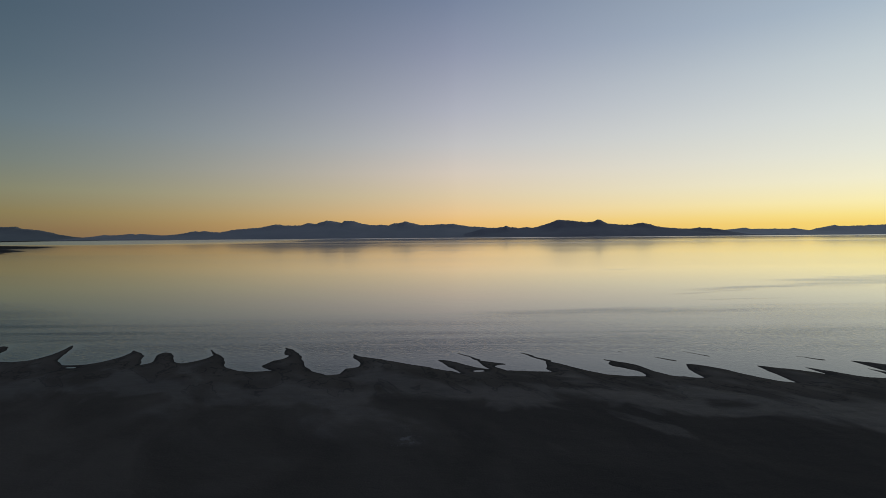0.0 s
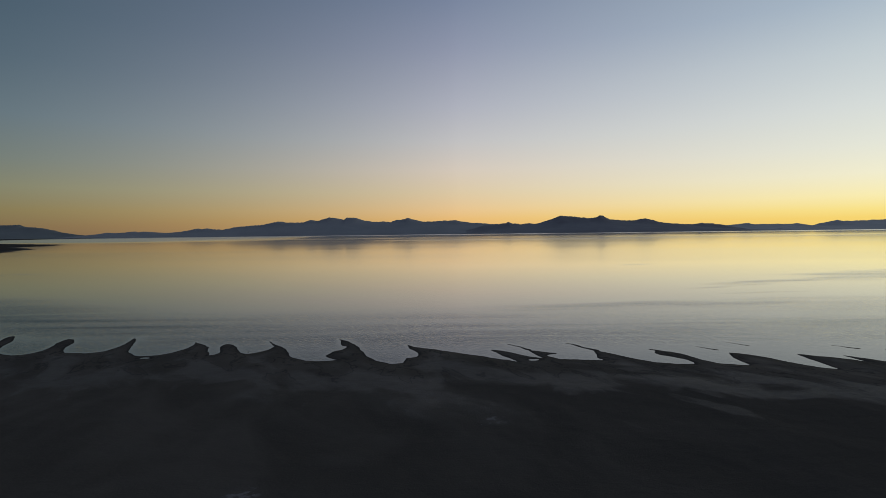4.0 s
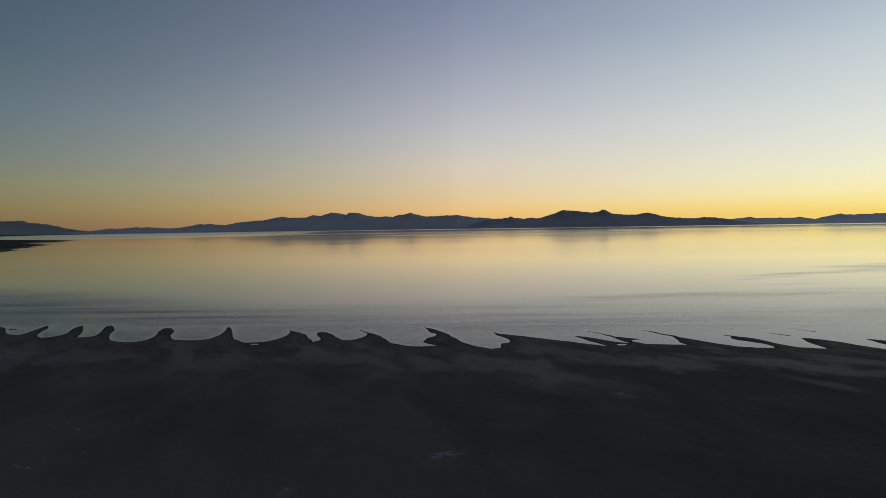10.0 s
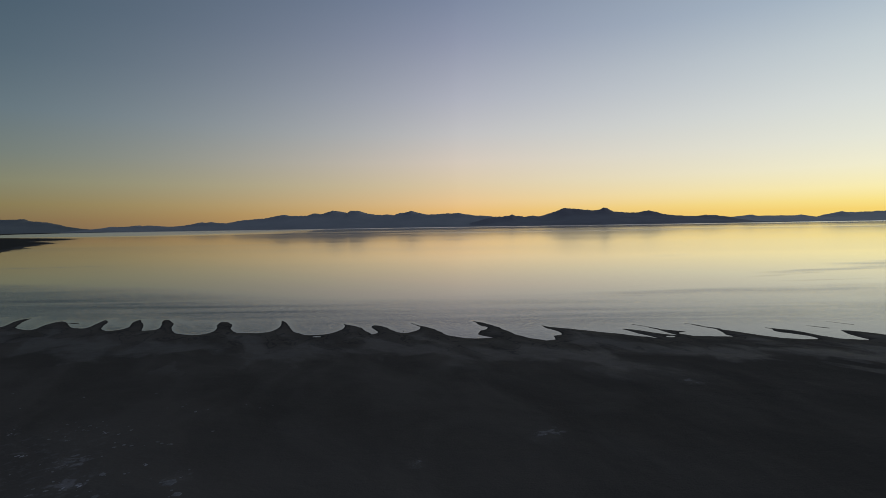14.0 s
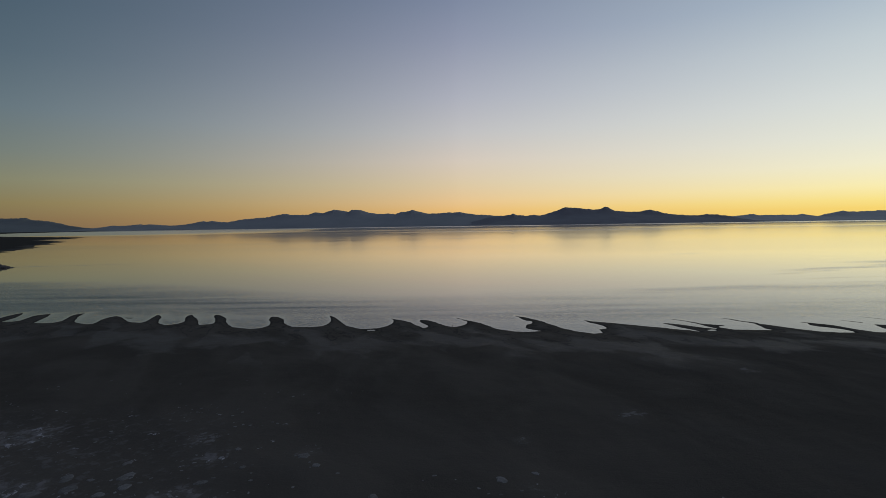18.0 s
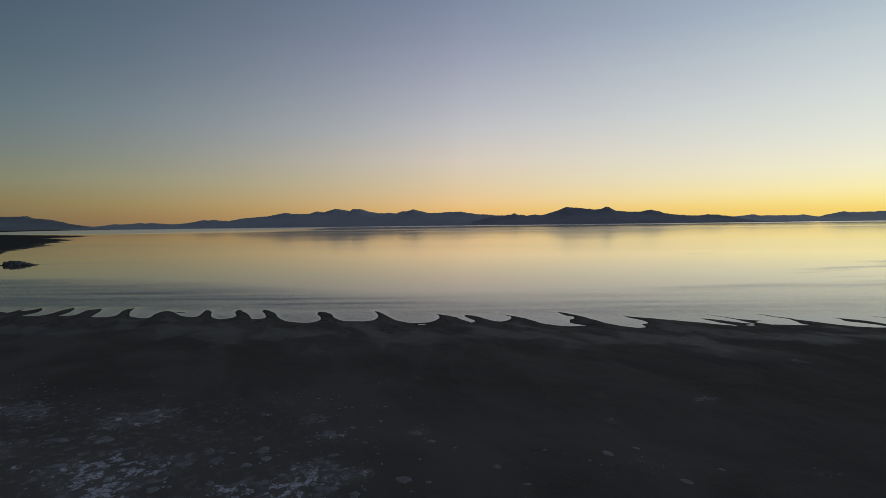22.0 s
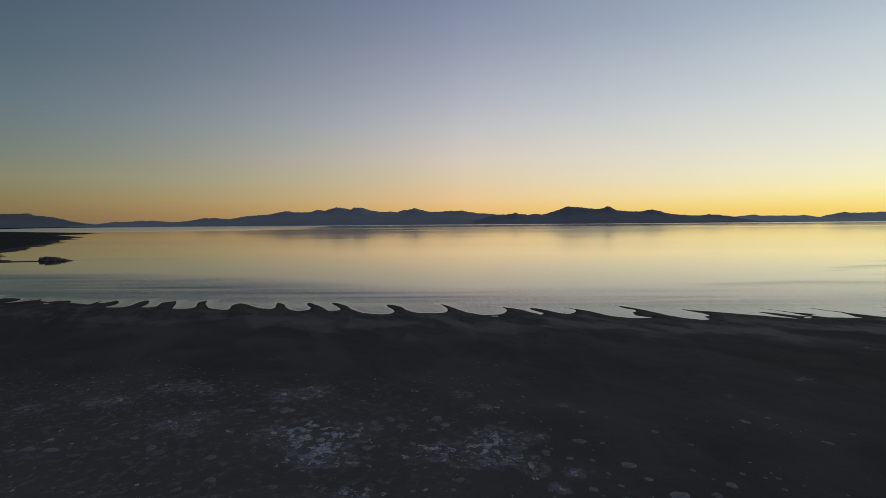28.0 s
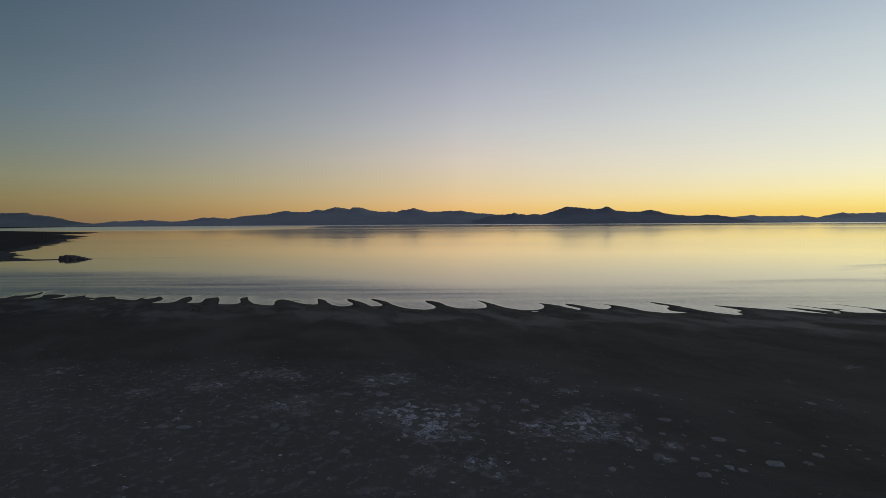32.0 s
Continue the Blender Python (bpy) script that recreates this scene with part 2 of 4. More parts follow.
def water_material():
    mat, tree, bsdf = material("dusk_lake_water")
    calm = attribute(tree, "calm")
    far = attribute(tree, "far")
    rip = noise_node(tree, place(tree, (1.0, 1.25, 1), 4), 2.4, 3, 0.6, 0.3)
    patches = noise_node(tree, place(tree, (0.06, 0.16, 1), 14), 1.0, 5, 0.6, 0.6)
    swell = noise_node(tree, place(tree, (0.20, 0.8, 1), 8), 0.5, 3, 0.5, 0.5)
    streak = noise_node(tree, place(tree, (0.011, 0.13, 1), 5), 1.0, 5, 0.6, 0.8)
    banks = noise_node(tree, place(tree, (0.0011, 0.006, 1), 0), 1.0, 4, 0.55, 0.3)
    wind = math_node(tree, "MULTIPLY", math_node(tree, "SUBTRACT", 1.0, calm), math_node(tree, "MULTIPLY", span(tree, streak, 0.38, 0.60, 0.42, 1.22), span(tree, patches, 0.36, 0.60, 0.78, 1.08)))
    # wind from the lake: the near faces of the wavelets are the steep ones
    coord = tree.nodes.new("ShaderNodeSeparateXYZ")
    tree.links.new(place(tree), coord.inputs[0])
    lean = math_node(tree, "MULTIPLY", coord.outputs[1], 0.08)
    height = math_node(tree, "ADD", math_node(tree, "MULTIPLY", rip, math_node(tree, "DIVIDE", 0.055, math_node(tree, "ADD", math_node(tree, "MAXIMUM", wind, 0.0), 0.3))), math_node(tree, "MULTIPLY", swell, 0.015))
    chop = span(tree, noise_node(tree, place(tree, (1.3, 0.9, 1), 5), 2.0, 4, 0.65, 0.2), 0.34, 0.66, 0.6, 1.4)
    # the faces of a long low swell, offshore
    slope = tree.nodes.new("ShaderNodeCombineXYZ")
    slope.inputs[2].default_value = 1.0
    tree.links.new(attribute(tree, "tilt"), slope.inputs[1])
    swell_face = tree.nodes.new("ShaderNodeVectorMath")
    swell_face.operation = "NORMALIZE"
    tree.links.new(slope.outputs[0], swell_face.inputs[0])
    bump(tree, bsdf, math_node(tree, "ADD", height, lean), math_node(tree, "MAXIMUM", math_node(tree, "MULTIPLY", wind, chop), attribute(tree, "strand")), 1.0, swell_face.outputs[0])
    # the warm sky's reflection is painted into the body colour, oranger with distance
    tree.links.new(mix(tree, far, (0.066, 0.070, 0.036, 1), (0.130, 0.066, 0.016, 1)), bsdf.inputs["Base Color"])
    bsdf.inputs["IOR"].default_value = 1.345
    tree.links.new(math_node(tree, "ADD", 0.03, math_node(tree, "MULTIPLY", attribute(tree, "film"), 0.82)), bsdf.inputs["Coat Weight"])
    bsdf.inputs["Coat IOR"].default_value = 1.45
    far_wind = math_node(tree, "MULTIPLY", attribute(tree, "strand"), 0.10)
    mirror = math_node(tree, "MULTIPLY", attribute(tree, "slick"), span(tree, banks, 0.42, 0.56))
    rough = math_node(tree, "ADD", math_node(tree, "MULTIPLY_ADD", far, 0.022, 0.02), math_node(tree, "MULTIPLY", math_node(tree, "SUBTRACT", far, mirror), span(tree, banks, 0.40, 0.60, 0.02, 0.06)))
    rough = math_node(tree, "ADD", math_node(tree, "ADD", rough, far_wind), math_node(tree, "MULTIPLY", wind, 0.03))
    tree.links.new(rough, bsdf.inputs["Roughness"])
    tree.links.new(rough, bsdf.inputs["Coat Roughness"])
    return mat


def rock_material(name, dark, light, scale, depth):
    mat, tree, bsdf = material(name)
    vector = place(tree)
    a, b = noise_node(tree, vector, scale, 6, 0.6, 0.4), noise_node(tree, vector, scale * 7, 5, 0.65)
    colour = mix(tree, span(tree, a, 0.3, 0.7), dark, light)
    colour = mix(tree, span(tree, b, 0.35, 0.8, 0.0, 0.4), colour, light)
    tree.links.new(colour, bsdf.inputs["Base Color"])
    bsdf.inputs["Roughness"].default_value = 0.95
    bsdf.inputs["Specular IOR Level"].default_value = 0.1
    bump(tree, bsdf, b, 0.6, depth)
    return mat


def salt_material():
    mat, tree, bsdf = material("salt_crust")
    info, piece = tree.nodes.new("ShaderNodeObjectInfo"), tree.nodes.new("ShaderNodeNewGeometry")
    vector = place(tree)
    a = noise_node(tree, vector, 5.0, 6, 0.7, 0.5)
    tone = math_node(tree, "ADD", math_node(tree, "MULTIPLY", a, 0.8), math_node(tree, "MULTIPLY", info.outputs["Random"], 0.2))
    tone = math_node(tree, "MULTIPLY_ADD", piece.outputs["Random Per Island"], 0.4, tone)
    colour = mix(tree, span(tree, tone, 0.4, 1.15), (0.130, 0.114, 0.096, 1), (0.38, 0.356, 0.332, 1))
    tree.links.new(colour, bsdf.inputs["Base Color"])
    bsdf.inputs["Roughness"].default_value = 0.85
    bump(tree, bsdf, a, 0.7, 0.02)
    return mat


SAND, WATER, SALT = sand_material(), water_material(), salt_material()
# aerial haze is put into the rock colours: the hazier the range, the paler
HAZY_ROCK = rock_material("hazy_far_mountain", (0.42, 0.42, 0.405, 1), (0.49, 0.48, 0.46, 1), 0.004, 6.0)
LESS_HAZY_ROCK = rock_material("less_hazy_mountain", (0.27, 0.285, 0.265, 1), (0.34, 0.35, 0.325, 1), 0.004, 6.0)
HAZY_PALE_ROCK = rock_material("hazy_pale_mountain", (0.64, 0.62, 0.57, 1), (0.72, 0.69, 0.64, 1), 0.004, 6.0)
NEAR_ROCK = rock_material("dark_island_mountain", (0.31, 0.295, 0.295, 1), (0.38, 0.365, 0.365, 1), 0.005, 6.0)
BOULDER = rock_material("weathered_lake_rock", (0.05, 0.047, 0.044, 1), (0.34, 0.32, 0.295, 1), 1.1, 0.2)
WOOD = rock_material("grey_driftwood", (0.06, 0.055, 0.05, 1), (0.16, 0.15, 0.14, 1), 6.0, 0.004)


# ---- shared mesh helpers ----
def link(name, verts, faces, mat, parent=None, smooth=True):
    mesh = bpy.data.meshes.new(name)
    mesh.from_pydata([tuple(v) for v in verts], [], [tuple(f) for f in faces])
    mesh.materials.append(mat)
    if smooth:
        mesh.shade_smooth()
    ob = new(name, mesh)
    ob.parent = parent
    return ob


def sheet(name, xs, ys, x, y, z, mat, fields=None):
    """A grid of len(ys) rows and len(xs) columns, with float fields on its points."""
    nx, ny = len(xs), len(ys)
    mesh = bpy.data.meshes.new(name)
    mesh.vertices.add(nx * ny)
    mesh.vertices.foreach_set("co", np.stack([x, y, z], -1).astype(np.float32).ravel())
    i = (np.arange(ny - 1)[:, None] * nx + np.arange(nx - 1)[None, :]).ravel()
    quads = np.stack([i, i + 1, i + 1 + nx, i + nx], -1).astype(np.int32).ravel()
    n = len(i)
    mesh.loops.add(4 * n)
    mesh.loops.foreach_set("vertex_index", quads)
    mesh.polygons.add(n)
    mesh.polygons.foreach_set("loop_start", np.arange(0, 4 * n, 4, dtype=np.int32))
    mesh.update(calc_edges=True)
    for key, values in (fields or {}).items():
        layer = mesh.attributes.new(key, "FLOAT", "POINT")
        layer.data.foreach_set("value", values.astype(np.float32).ravel())
    mesh.shade_smooth()
    mesh.materials.append(mat)
    return new(name, mesh)


def value_noise(x, y, seed=0):
    """Smooth noise in -1..1 on arrays."""
    xi, yi = np.floor(x).astype(np.int64), np.floor(y).astype(np.int64)
    fx, fy = x - xi, y - yi
    fx, fy = fx * fx * (3 - 2 * fx), fy * fy * (3 - 2 * fy)

    def corner(a, b):
        h = (a * 374761393 + b * 668265263 + seed * 1442695041) & 0xFFFFFFFF
        h = ((h ^ (h >> 13)) * 1274126177) & 0xFFFFFFFF
        h = h ^ (h >> 16)
        return (h & 0xFFFF) / 32767.5 - 1

    top = corner(xi, yi) * (1 - fx) + corner(xi + 1, yi) * fx
    low = corner(xi, yi + 1) * (1 - fx) + corner(xi + 1, yi + 1) * fx
    return top * (1 - fy) + low * fy


def fractal(x, y, octaves=4, seed=0):
    total, size = 0.0, 1.0
    for k in range(octaves):
        total = total + size * value_noise(x * 2 ** k, y * 2 ** k, seed + k)
        size *= 0.5
    return total


def steps(*stretches):
    """Grid lines: (start, end, step, growth) stretches joined in order; a growth under 1 shrinks towards the end."""
    out = []
    for a, b, step, growth in stretches:
        line, at, size = [], 0.0, step
        while at < b - a:
            line.append(at)
            at += size
            size *= max(growth, 1 / growth)
        out += [a + v for v in line] if growth >= 1 else sorted(b - v for v in line[1:]) if len(line) > 1 else [a]
    out.append(stretches[-1][1])
    return np.array(out)


# ---- the shore: a nearly straight beach broken into leaning fins of sand ----
def beach_line(x):
    x = np.minimum(x, 60.0)
    return 40.2 - 0.095 * x + 0.00065 * x * x


COAST = [(-160.0, 70.6), (-118.0, 62.5), (-104.0, 57.4), (-99.8, 55.6)]
FINS = []


def flank(start, end, bends):
    """Points along one side of a fin: a curve whose two handles stand off the straight line by the bends."""
    (ax, ay), (bx, by), (px, py, qx, qy) = start, end, bends
    px, py, qx, qy = ax + (bx - ax) / 3 + px, ay + (by - ay) / 3 + py, ax + (bx - ax) / 1.5 + qx, ay + (by - ay) / 1.5 + qy
    for k in range(1, 13):
        s = k / 12
        r = 1 - s
        yield (r ** 3 * ax + 3 * r * r * s * px + 3 * r * s * s * qx + s ** 3 * bx, r ** 3 * ay + 3 * r * r * s * py + 3 * r * s * s * qy + s ** 3 * by)


def fin(tip_x, tip_y, foot_x, foot_y, rise, fall):
    """The next fin along the beach: from the last foot up to its tip and down to the head of the inlet behind it."""
    foot = COAST[-1]
    COAST.extend(flank(foot, (tip_x, tip_y), rise))
    COAST.extend(flank((tip_x, tip_y), (foot_x, foot_y), fall))
    FINS.append(((foot[0] + foot_x) / 2, (foot[1] + foot_y) / 2, tip_x, tip_y, abs(foot_x - foot[0]) / 2))


fin(-101.2, 61.7, -100.8, 58.5, (0, 0, 0, 0), (0, 0, 0, 0))
fin(-99.8, 63.0, -97.2, 55.5, (2.4, -1.4, 1.0, -0.6), (0.8, 0.3, 1.0, 0.3))
fin(-93.8, 59.2, -92.8, 54.8, (4.0, -1.8, -6.0, 3.7), (0.6, 0.1, 0.6, 0.1))
fin(-90.4, 58.8, -87.7, 55.8, (0.5, -0.4, 0.2, -0.2), (-0.6, -0.5, -0.6, -0.5))
fin(-84.9, 56.8, -82.0, 53.9, (-0.3, 0.7, -0.2, 0.4), (-0.8, -0.7, -0.6, -0.5))
fin(-80.5, 56.1, -79.5, 54.4, (2.5, -3.1, -0.5, -0.1), (-0.3, -0.3, -0.6, -0.5))
fin(-79.2, 57.1, -76.9, 50.6, (0.4, -0.1, 0.3, 0), (0.7, 0.2, 1.5, 0.4))
fin(-74.8, 56.8, -72.3, 50.4, (4.1, -3.5, -0.5, 0.2), (0.5, 0.2, 0.6, 0.2))
fin(-70.5, 55.8, -67.8, 49.3, (3.6, -2.4, -2.7, 0.5), (0.1, 0, 0.1, 0))
fin(-66.5, 56.0, -63.6, 49.5, (5.2, -3.6, -1.7, 0.4), (-0.3, -0.1, -0.2, -0.1))
fin(-61.1, 53.4, -57.7, 49.7, (5.4, -5.4, -1.1, -0.9), (0.2, 0.2, 0.1, 0.1))
fin(-56.5, 54.0, -52.1, 46.9, (4.2, -5.3, 0, 0.5), (0.7, 0.5, -1.0, -0.7))
fin(-52.4, 53.7, -48.4, 46.9, (3.3, -1.4, -0.9, 0.5), (0.3, 0.2, 0.2, 0.1))
fin(-49.0, 53.5, -42.1, 44.1, (3.9, -2.8, -2.2, 2.9), (0.6, 0.3, -2.0, -1.4))
fin(-42.1, 51.7, -38.1, 45.2, (3.5, -1.6, -0.7, 0.4), (1.3, 0.7, -0.7, -0.3))
fin(-35.7, 52.0, -30.8, 43.5, (4.4, -4.3, 1.7, -0.4), (0.5, 0.3, -1.1, -0.6))
fin(-28.2, 49.1, -24.6, 43.5, (2.3, -2.6, 1.4, 0.3), (0.9, 0.6, 0.2, 0.1))
fin(-25.1, 48.4, -21.6, 43.9, (1.6, -0.3, -0.7, 0.1), (0.8, 0.7, -0.5, -0.4))
fin(-20.3, 47.8, -15.0, 41.0, (1.0, -0.6, 0.8, 0), (0.7, 0.4, -1.7, -1.2))
fin(-13.1, 41.3, -14.6, 42.9, (0, 0, 0, 0), (-0.1, -0.1, -0.1, -0.1))
fin(-14.5, 43.5, -14.2, 44.8, (0, 0, 0, 0), (0, 0, 0, 0))
fin(-14.7, 50.0, -8.7, 39.8, (2.1, -0.6, 0.2, 0.6), (1.3, 0.7, -1.6, -0.9))
fin(-7.8, 40.0, -7.8, 41.8, (0, 0, 0, 0), (0, 0, 0, 0))
fin(-7.9, 46.7, 1.3, 40.0, (2.5, -1.0, -0.3, 0.2), (0, 0.1, 0, 0.5))
fin(-0.7, 44.8, 3.4, 41.4, (-0.2, -0.1, -0.2, -0.1), (0.3, 0.4, -0.3, -0.3))
fin(2.6, 44.4, 4.8, 42.9, (-0.2, 0, -0.1, 0), (0.1, 0.2, 0.1, 0.2))
fin(4.8, 42.8, 4.6, 40.9, (0, 0, 0, 0), (-1.4, 0.6, -0.8, 0.3))
fin(8.1, 40.4, 7.9, 42.1, (0, 0, 0, 0), (-0.5, -0.1, -0.3, -0.1))
fin(8.1, 44.1, 14.4, 39.0, (0, 0, 0, 0), (-0.1, -0.1, -1.5, -2.1))
fin(13.3, 43.9, 18.3, 38.5, (1.3, 0.6, -2.0, -0.9), (1.3, 1.0, -2.4, -1.8))
fin(18.8, 42.8, 23.9, 36.9, (-0.5, 0, -0.3, 0), (1.2, 1.2, -1.1, -1.0))
fin(23.9, 42.1, 27.5, 39.1, (-0.1, 0, -0.1, 0), (0.1, 0.1, 0.5, 0.5))
fin(27.1, 41.6, 31.2, 38.1, (0, 0, 0, 0), (0.2, 0.1, -1.1, -1.2))
fin(31.1, 41.9, 32.5, 39.2, (0.6, 0, 0.7, 0), (0, 0, 0, 0))
fin(32.0, 43.6, 36.0, 40.0, (0, 0, 0, 0), (0.3, 0.3, 0.2, 0.2))
COAST += [(40.0, 38.2), (60.0, 36.8), (110.0, 36.8)]

SPITS = []


def bar(x, y, x_end, y_end, width):
    """A thin bar of sand that stands off the beach."""
    SPITS.append((x, y, x_end, y_end, width))


bar(-21.3, 49.6, -20.9, 48.7, 0.14)
bar(-20.9, 48.7, -20.2, 47.4, 0.17)
bar(-14.75, 50.1, -14.2, 48.9, 0.22)
bar(-14.3, 49.0, -13.5, 47.2, 0.5)
bar(-8.0, 47.0, -7.3, 45.6, 0.2)
bar(-28.4, 49.4, -27.8, 48.3, 0.18)
bar(1.0, 47.4, 1.9, 46.0, 0.16)
bar(1.9, 46.0, 2.7, 44.5, 0.24)
bar(6.4, 47.4, 7.3, 45.9, 0.18)
bar(7.3, 45.9, 8.3, 44.0, 0.26)
bar(12.9, 44.5, 13.8, 43.3, 0.26)
bar(17.2, 45.4, 18.4, 43.8, 0.17)
bar(20.5, 47.6, 21.9, 45.4, 0.15)
bar(28.9, 45.4, 30.3, 43.8, 0.19)
bar(14.8, 48.0, 15.3, 47.3, 0.12)
bar(-59.4, 52.2, -58.3, 51.9, 0.28)
bar(-86.4, 57.6, -85.9, 57.4, 0.25)

PONDS = []


def pond(x, y, half_length, half_width):
    """A small pool left behind the beach line."""
    PONDS.append((x, y, half_length, half_width))


pond(-29.6, 42.6, 0.40, 0.24)
pond(2.5, 40.8, 0.42, 0.32)
pond(-86.7, 54.3, 0.35, 0.45)


def soft_max(a, b, k):
    h = np.clip(0.5 + 0.5 * (a - b) / k, 0, 1)
    return b * (1 - h) + a * h + k * h * (1 - h)


def coast_distance(x, y):
    """Metres to the beach's edge, positive on the land side."""
    line = np.array(COAST)
    a, b = line[:-1], line[1:]
    dist, inside = np.full(x.shape, 30.0), np.zeros(x.shape, bool)
    for left in np.arange(-130.0, 48.0, 4.0):
        mine = np.flatnonzero((x >= left) & (x < left + 4.0))
        if not len(mine):
            continue
        px, py = x[mine], y[mine]
        near, hits = np.full(px.shape, 900.0), np.zeros(px.shape, int)
        for (ax, ay), (bx, by) in zip(a, b):
            if max(ax, bx) < left - 12 or min(ax, bx) > left + 16:
                continue
            ux, uy = bx - ax, by - ay
            s = np.clip(((px - ax) * ux + (py - ay) * uy) / (ux * ux + uy * uy + 1e-9), 0, 1)
            near = np.minimum(near, (px - ax - s * ux) ** 2 + (py - ay - s * uy) ** 2)
            spans = (px >= ax) != (px >= bx)
            if abs(ux) > 1e-6:
                hits += spans & (ay + (px - ax) / ux * uy > py)
        dist[mine], inside[mine] = np.sqrt(near), hits % 2 == 1
    return np.where(inside, dist, -dist)


def inland(x, y):
    """Metres inside the land; negative over the water."""
    out = beach_line(x) - y
    near = (np.abs(out) < 18) & (x > -130) & (x < 48)
    px, py = x[near], y[near]
    wx = px + 0.08 * fractal(px / 0.9, py / 1.3, 4, 21)
    wy = py + 0.12 * fractal(px / 0.9, py / 1.3, 4, 31)
    part = coast_distance(wx, wy)
    for rx, ry, tx, ty, w in SPITS:
        ax, ay = tx - rx, ty - ry
        length = math.hypot(ax, ay)
        ax, ay = ax / length, ay / length
        along = (wx - rx) * ax + (wy - ry) * ay
        across = np.abs((wx - rx) * ay - (wy - ry) * ax)
        half = w * (0.45 + 0.55 * np.clip(along / length, 0, 1))
        part = soft_max(part, (half - across) * 0.9 - np.maximum(along - length, 0) - np.maximum(-along, 0), 0.12)
    for qx, qy, a, b in PONDS:
        part = np.minimum(part, (np.hypot((wx - qx) / a, (wy - qy) / b) - 1) * b)
    # further off, the smooth line of the beach takes over
    far = np.clip((np.abs(out[near]) - 11) / 6.0, 0, 1)
    out[near] = part * (1 - far) + out[near] * far
    # the far side of the bay: low flats, a point with a rock, ragged edge
    ragged = 3.5 * np.clip(y / 300.0, 0.3, 3.0) * fractal(x / 40.0, y / 30.0, 4, 41) + 4.5 * fractal(x / 40.0, y / 6.0, 3, 47)
    edge = np.interp(y, (130, 150, 160, 178, 197, 231, 293, 340, 472, 516, 561, 713, 748, 1008, 1100), (-163, -167, -179, -191, -205, -224, -258, -287, -359, -398, -451, -493, -524, -854, -6000)) + ragged
    flats = np.minimum(edge - x, (y - 131.5) * 0.8 + 1.0 * fractal(x / 9.0, y / 9.0, 3, 51) - 0.02 * (x + 161))
    ax, ay = 30.0, 9.0
    s = np.clip(((x + 176) * ax + (y - 132.5) * ay) / (ax * ax + ay * ay), 0, 1)
    point = 5.4 - 2.9 * s - np.hypot(x + 176 - ax * s, y - 133.4 - ay * s)
    for fx, fy, reach, width in ((-198.0, 173.0, 14.0, 1.3), (-175.0, 147.0, 12.0, 0.9), (-186.0, 160.0, 7.0, 1.0)):
        s = np.clip((x - fx) / reach, 0, 1)
        point = np.maximum(point, width * (1.1 - s) - np.hypot(x - fx - reach * s, y - fy + 0.12 * reach * s))
    flats = np.maximum(flats, point)
    return np.maximum(out, np.where(y > 100, flats, -99.0))


SALT_PATCHES = []


def salt_patch(x, y, radius, strength):
    SALT_PATCHES.append((x, y, radius, strength))


salt_patch(-1.7, 26.1, 0.6, 0.11)
salt_patch(-1.8, 26.4, 0.9, 0.15)
salt_patch(-11.8, 8.2, 0.7, 0.17)
salt_patch(-12.0, 18.0, 0.7, 0.12)
salt_patch(-12.1, 17.6, 0.5, 0.16)
salt_patch(-12.7, 17.1, 0.7, 0.15)
salt_patch(-12.8, 16.7, 0.4, 0.12)
salt_patch(-14.0, 16.0, 0.5, 0.10)
salt_patch(-15.8, 8.6, 0.3, 0.15)
salt_patch(-17.5, 8.4, 0.6, 0.12)
salt_patch(-18.5, 14.2, 0.3, 0.25)
salt_patch(-18.5, 14.2, 0.5, 0.15)
salt_patch(-18.7, 9.4, 0.7, 0.18)
salt_patch(-20.0, 13.1, 0.3, 0.10)
salt_patch(-21.8, 13.6, 0.5, 0.12)
salt_patch(-28.0, 13.0, 0.5, 0.23)
salt_patch(-28.3, 12.8, 0.5, 0.12)
salt_patch(-28.3, 7.9, 0.3, 0.25)
salt_patch(-29.3, 4.5, 0.3, 0.80)
salt_patch(-30.1, 3.3, 0.3, 0.70)
salt_patch(-30.4, 8.3, 0.5, 0.60)
salt_patch(-30.8, 4.9, 0.4, 0.95)
salt_patch(-31.3, 6.0, 0.5, 0.95)
salt_patch(-32.1, 8.8, 0.7, 0.75)
salt_patch(-32.2, 12.5, 0.7, 0.35)
salt_patch(-32.3, 8.6, 0.4, 0.50)
salt_patch(-32.5, 7.2, 0.8, 1.00)
salt_patch(-32.6, 5.7, 0.5, 1.00)
salt_patch(-32.6, 6.6, 0.6, 1.00)
salt_patch(-33.6, 14.6, 0.7, 0.45)
salt_patch(-33.7, 5.5, 0.4, 0.85)
salt_patch(-34.4, 6.3, 0.5, 0.85)
salt_patch(-34.4, 7.0, 0.5, 0.80)
salt_patch(-35.4, 6.7, 0.5, 0.85)
salt_patch(-35.8, 6.2, 0.4, 0.90)
salt_patch(-37.2, 1.9, 0.4, 0.85)
salt_patch(-37.5, 2.9, 0.4, 0.85)
salt_patch(-38.1, 9.7, 0.6, 0.45)
salt_patch(-38.3, 2.8, 0.4, 0.60)
salt_patch(-38.5, 5.5, 0.4, 0.90)
salt_patch(-38.8, 8.4, 0.7, 0.60)
salt_patch(-39.1, 8.9, 0.8, 0.70)
salt_patch(-39.3, 3.1, 0.3, 0.90)
salt_patch(-39.4, 6.1, 0.6, 0.95)
salt_patch(-39.6, 7.6, 0.5, 0.60)
salt_patch(-40.0, 2.1, 0.4, 0.75)
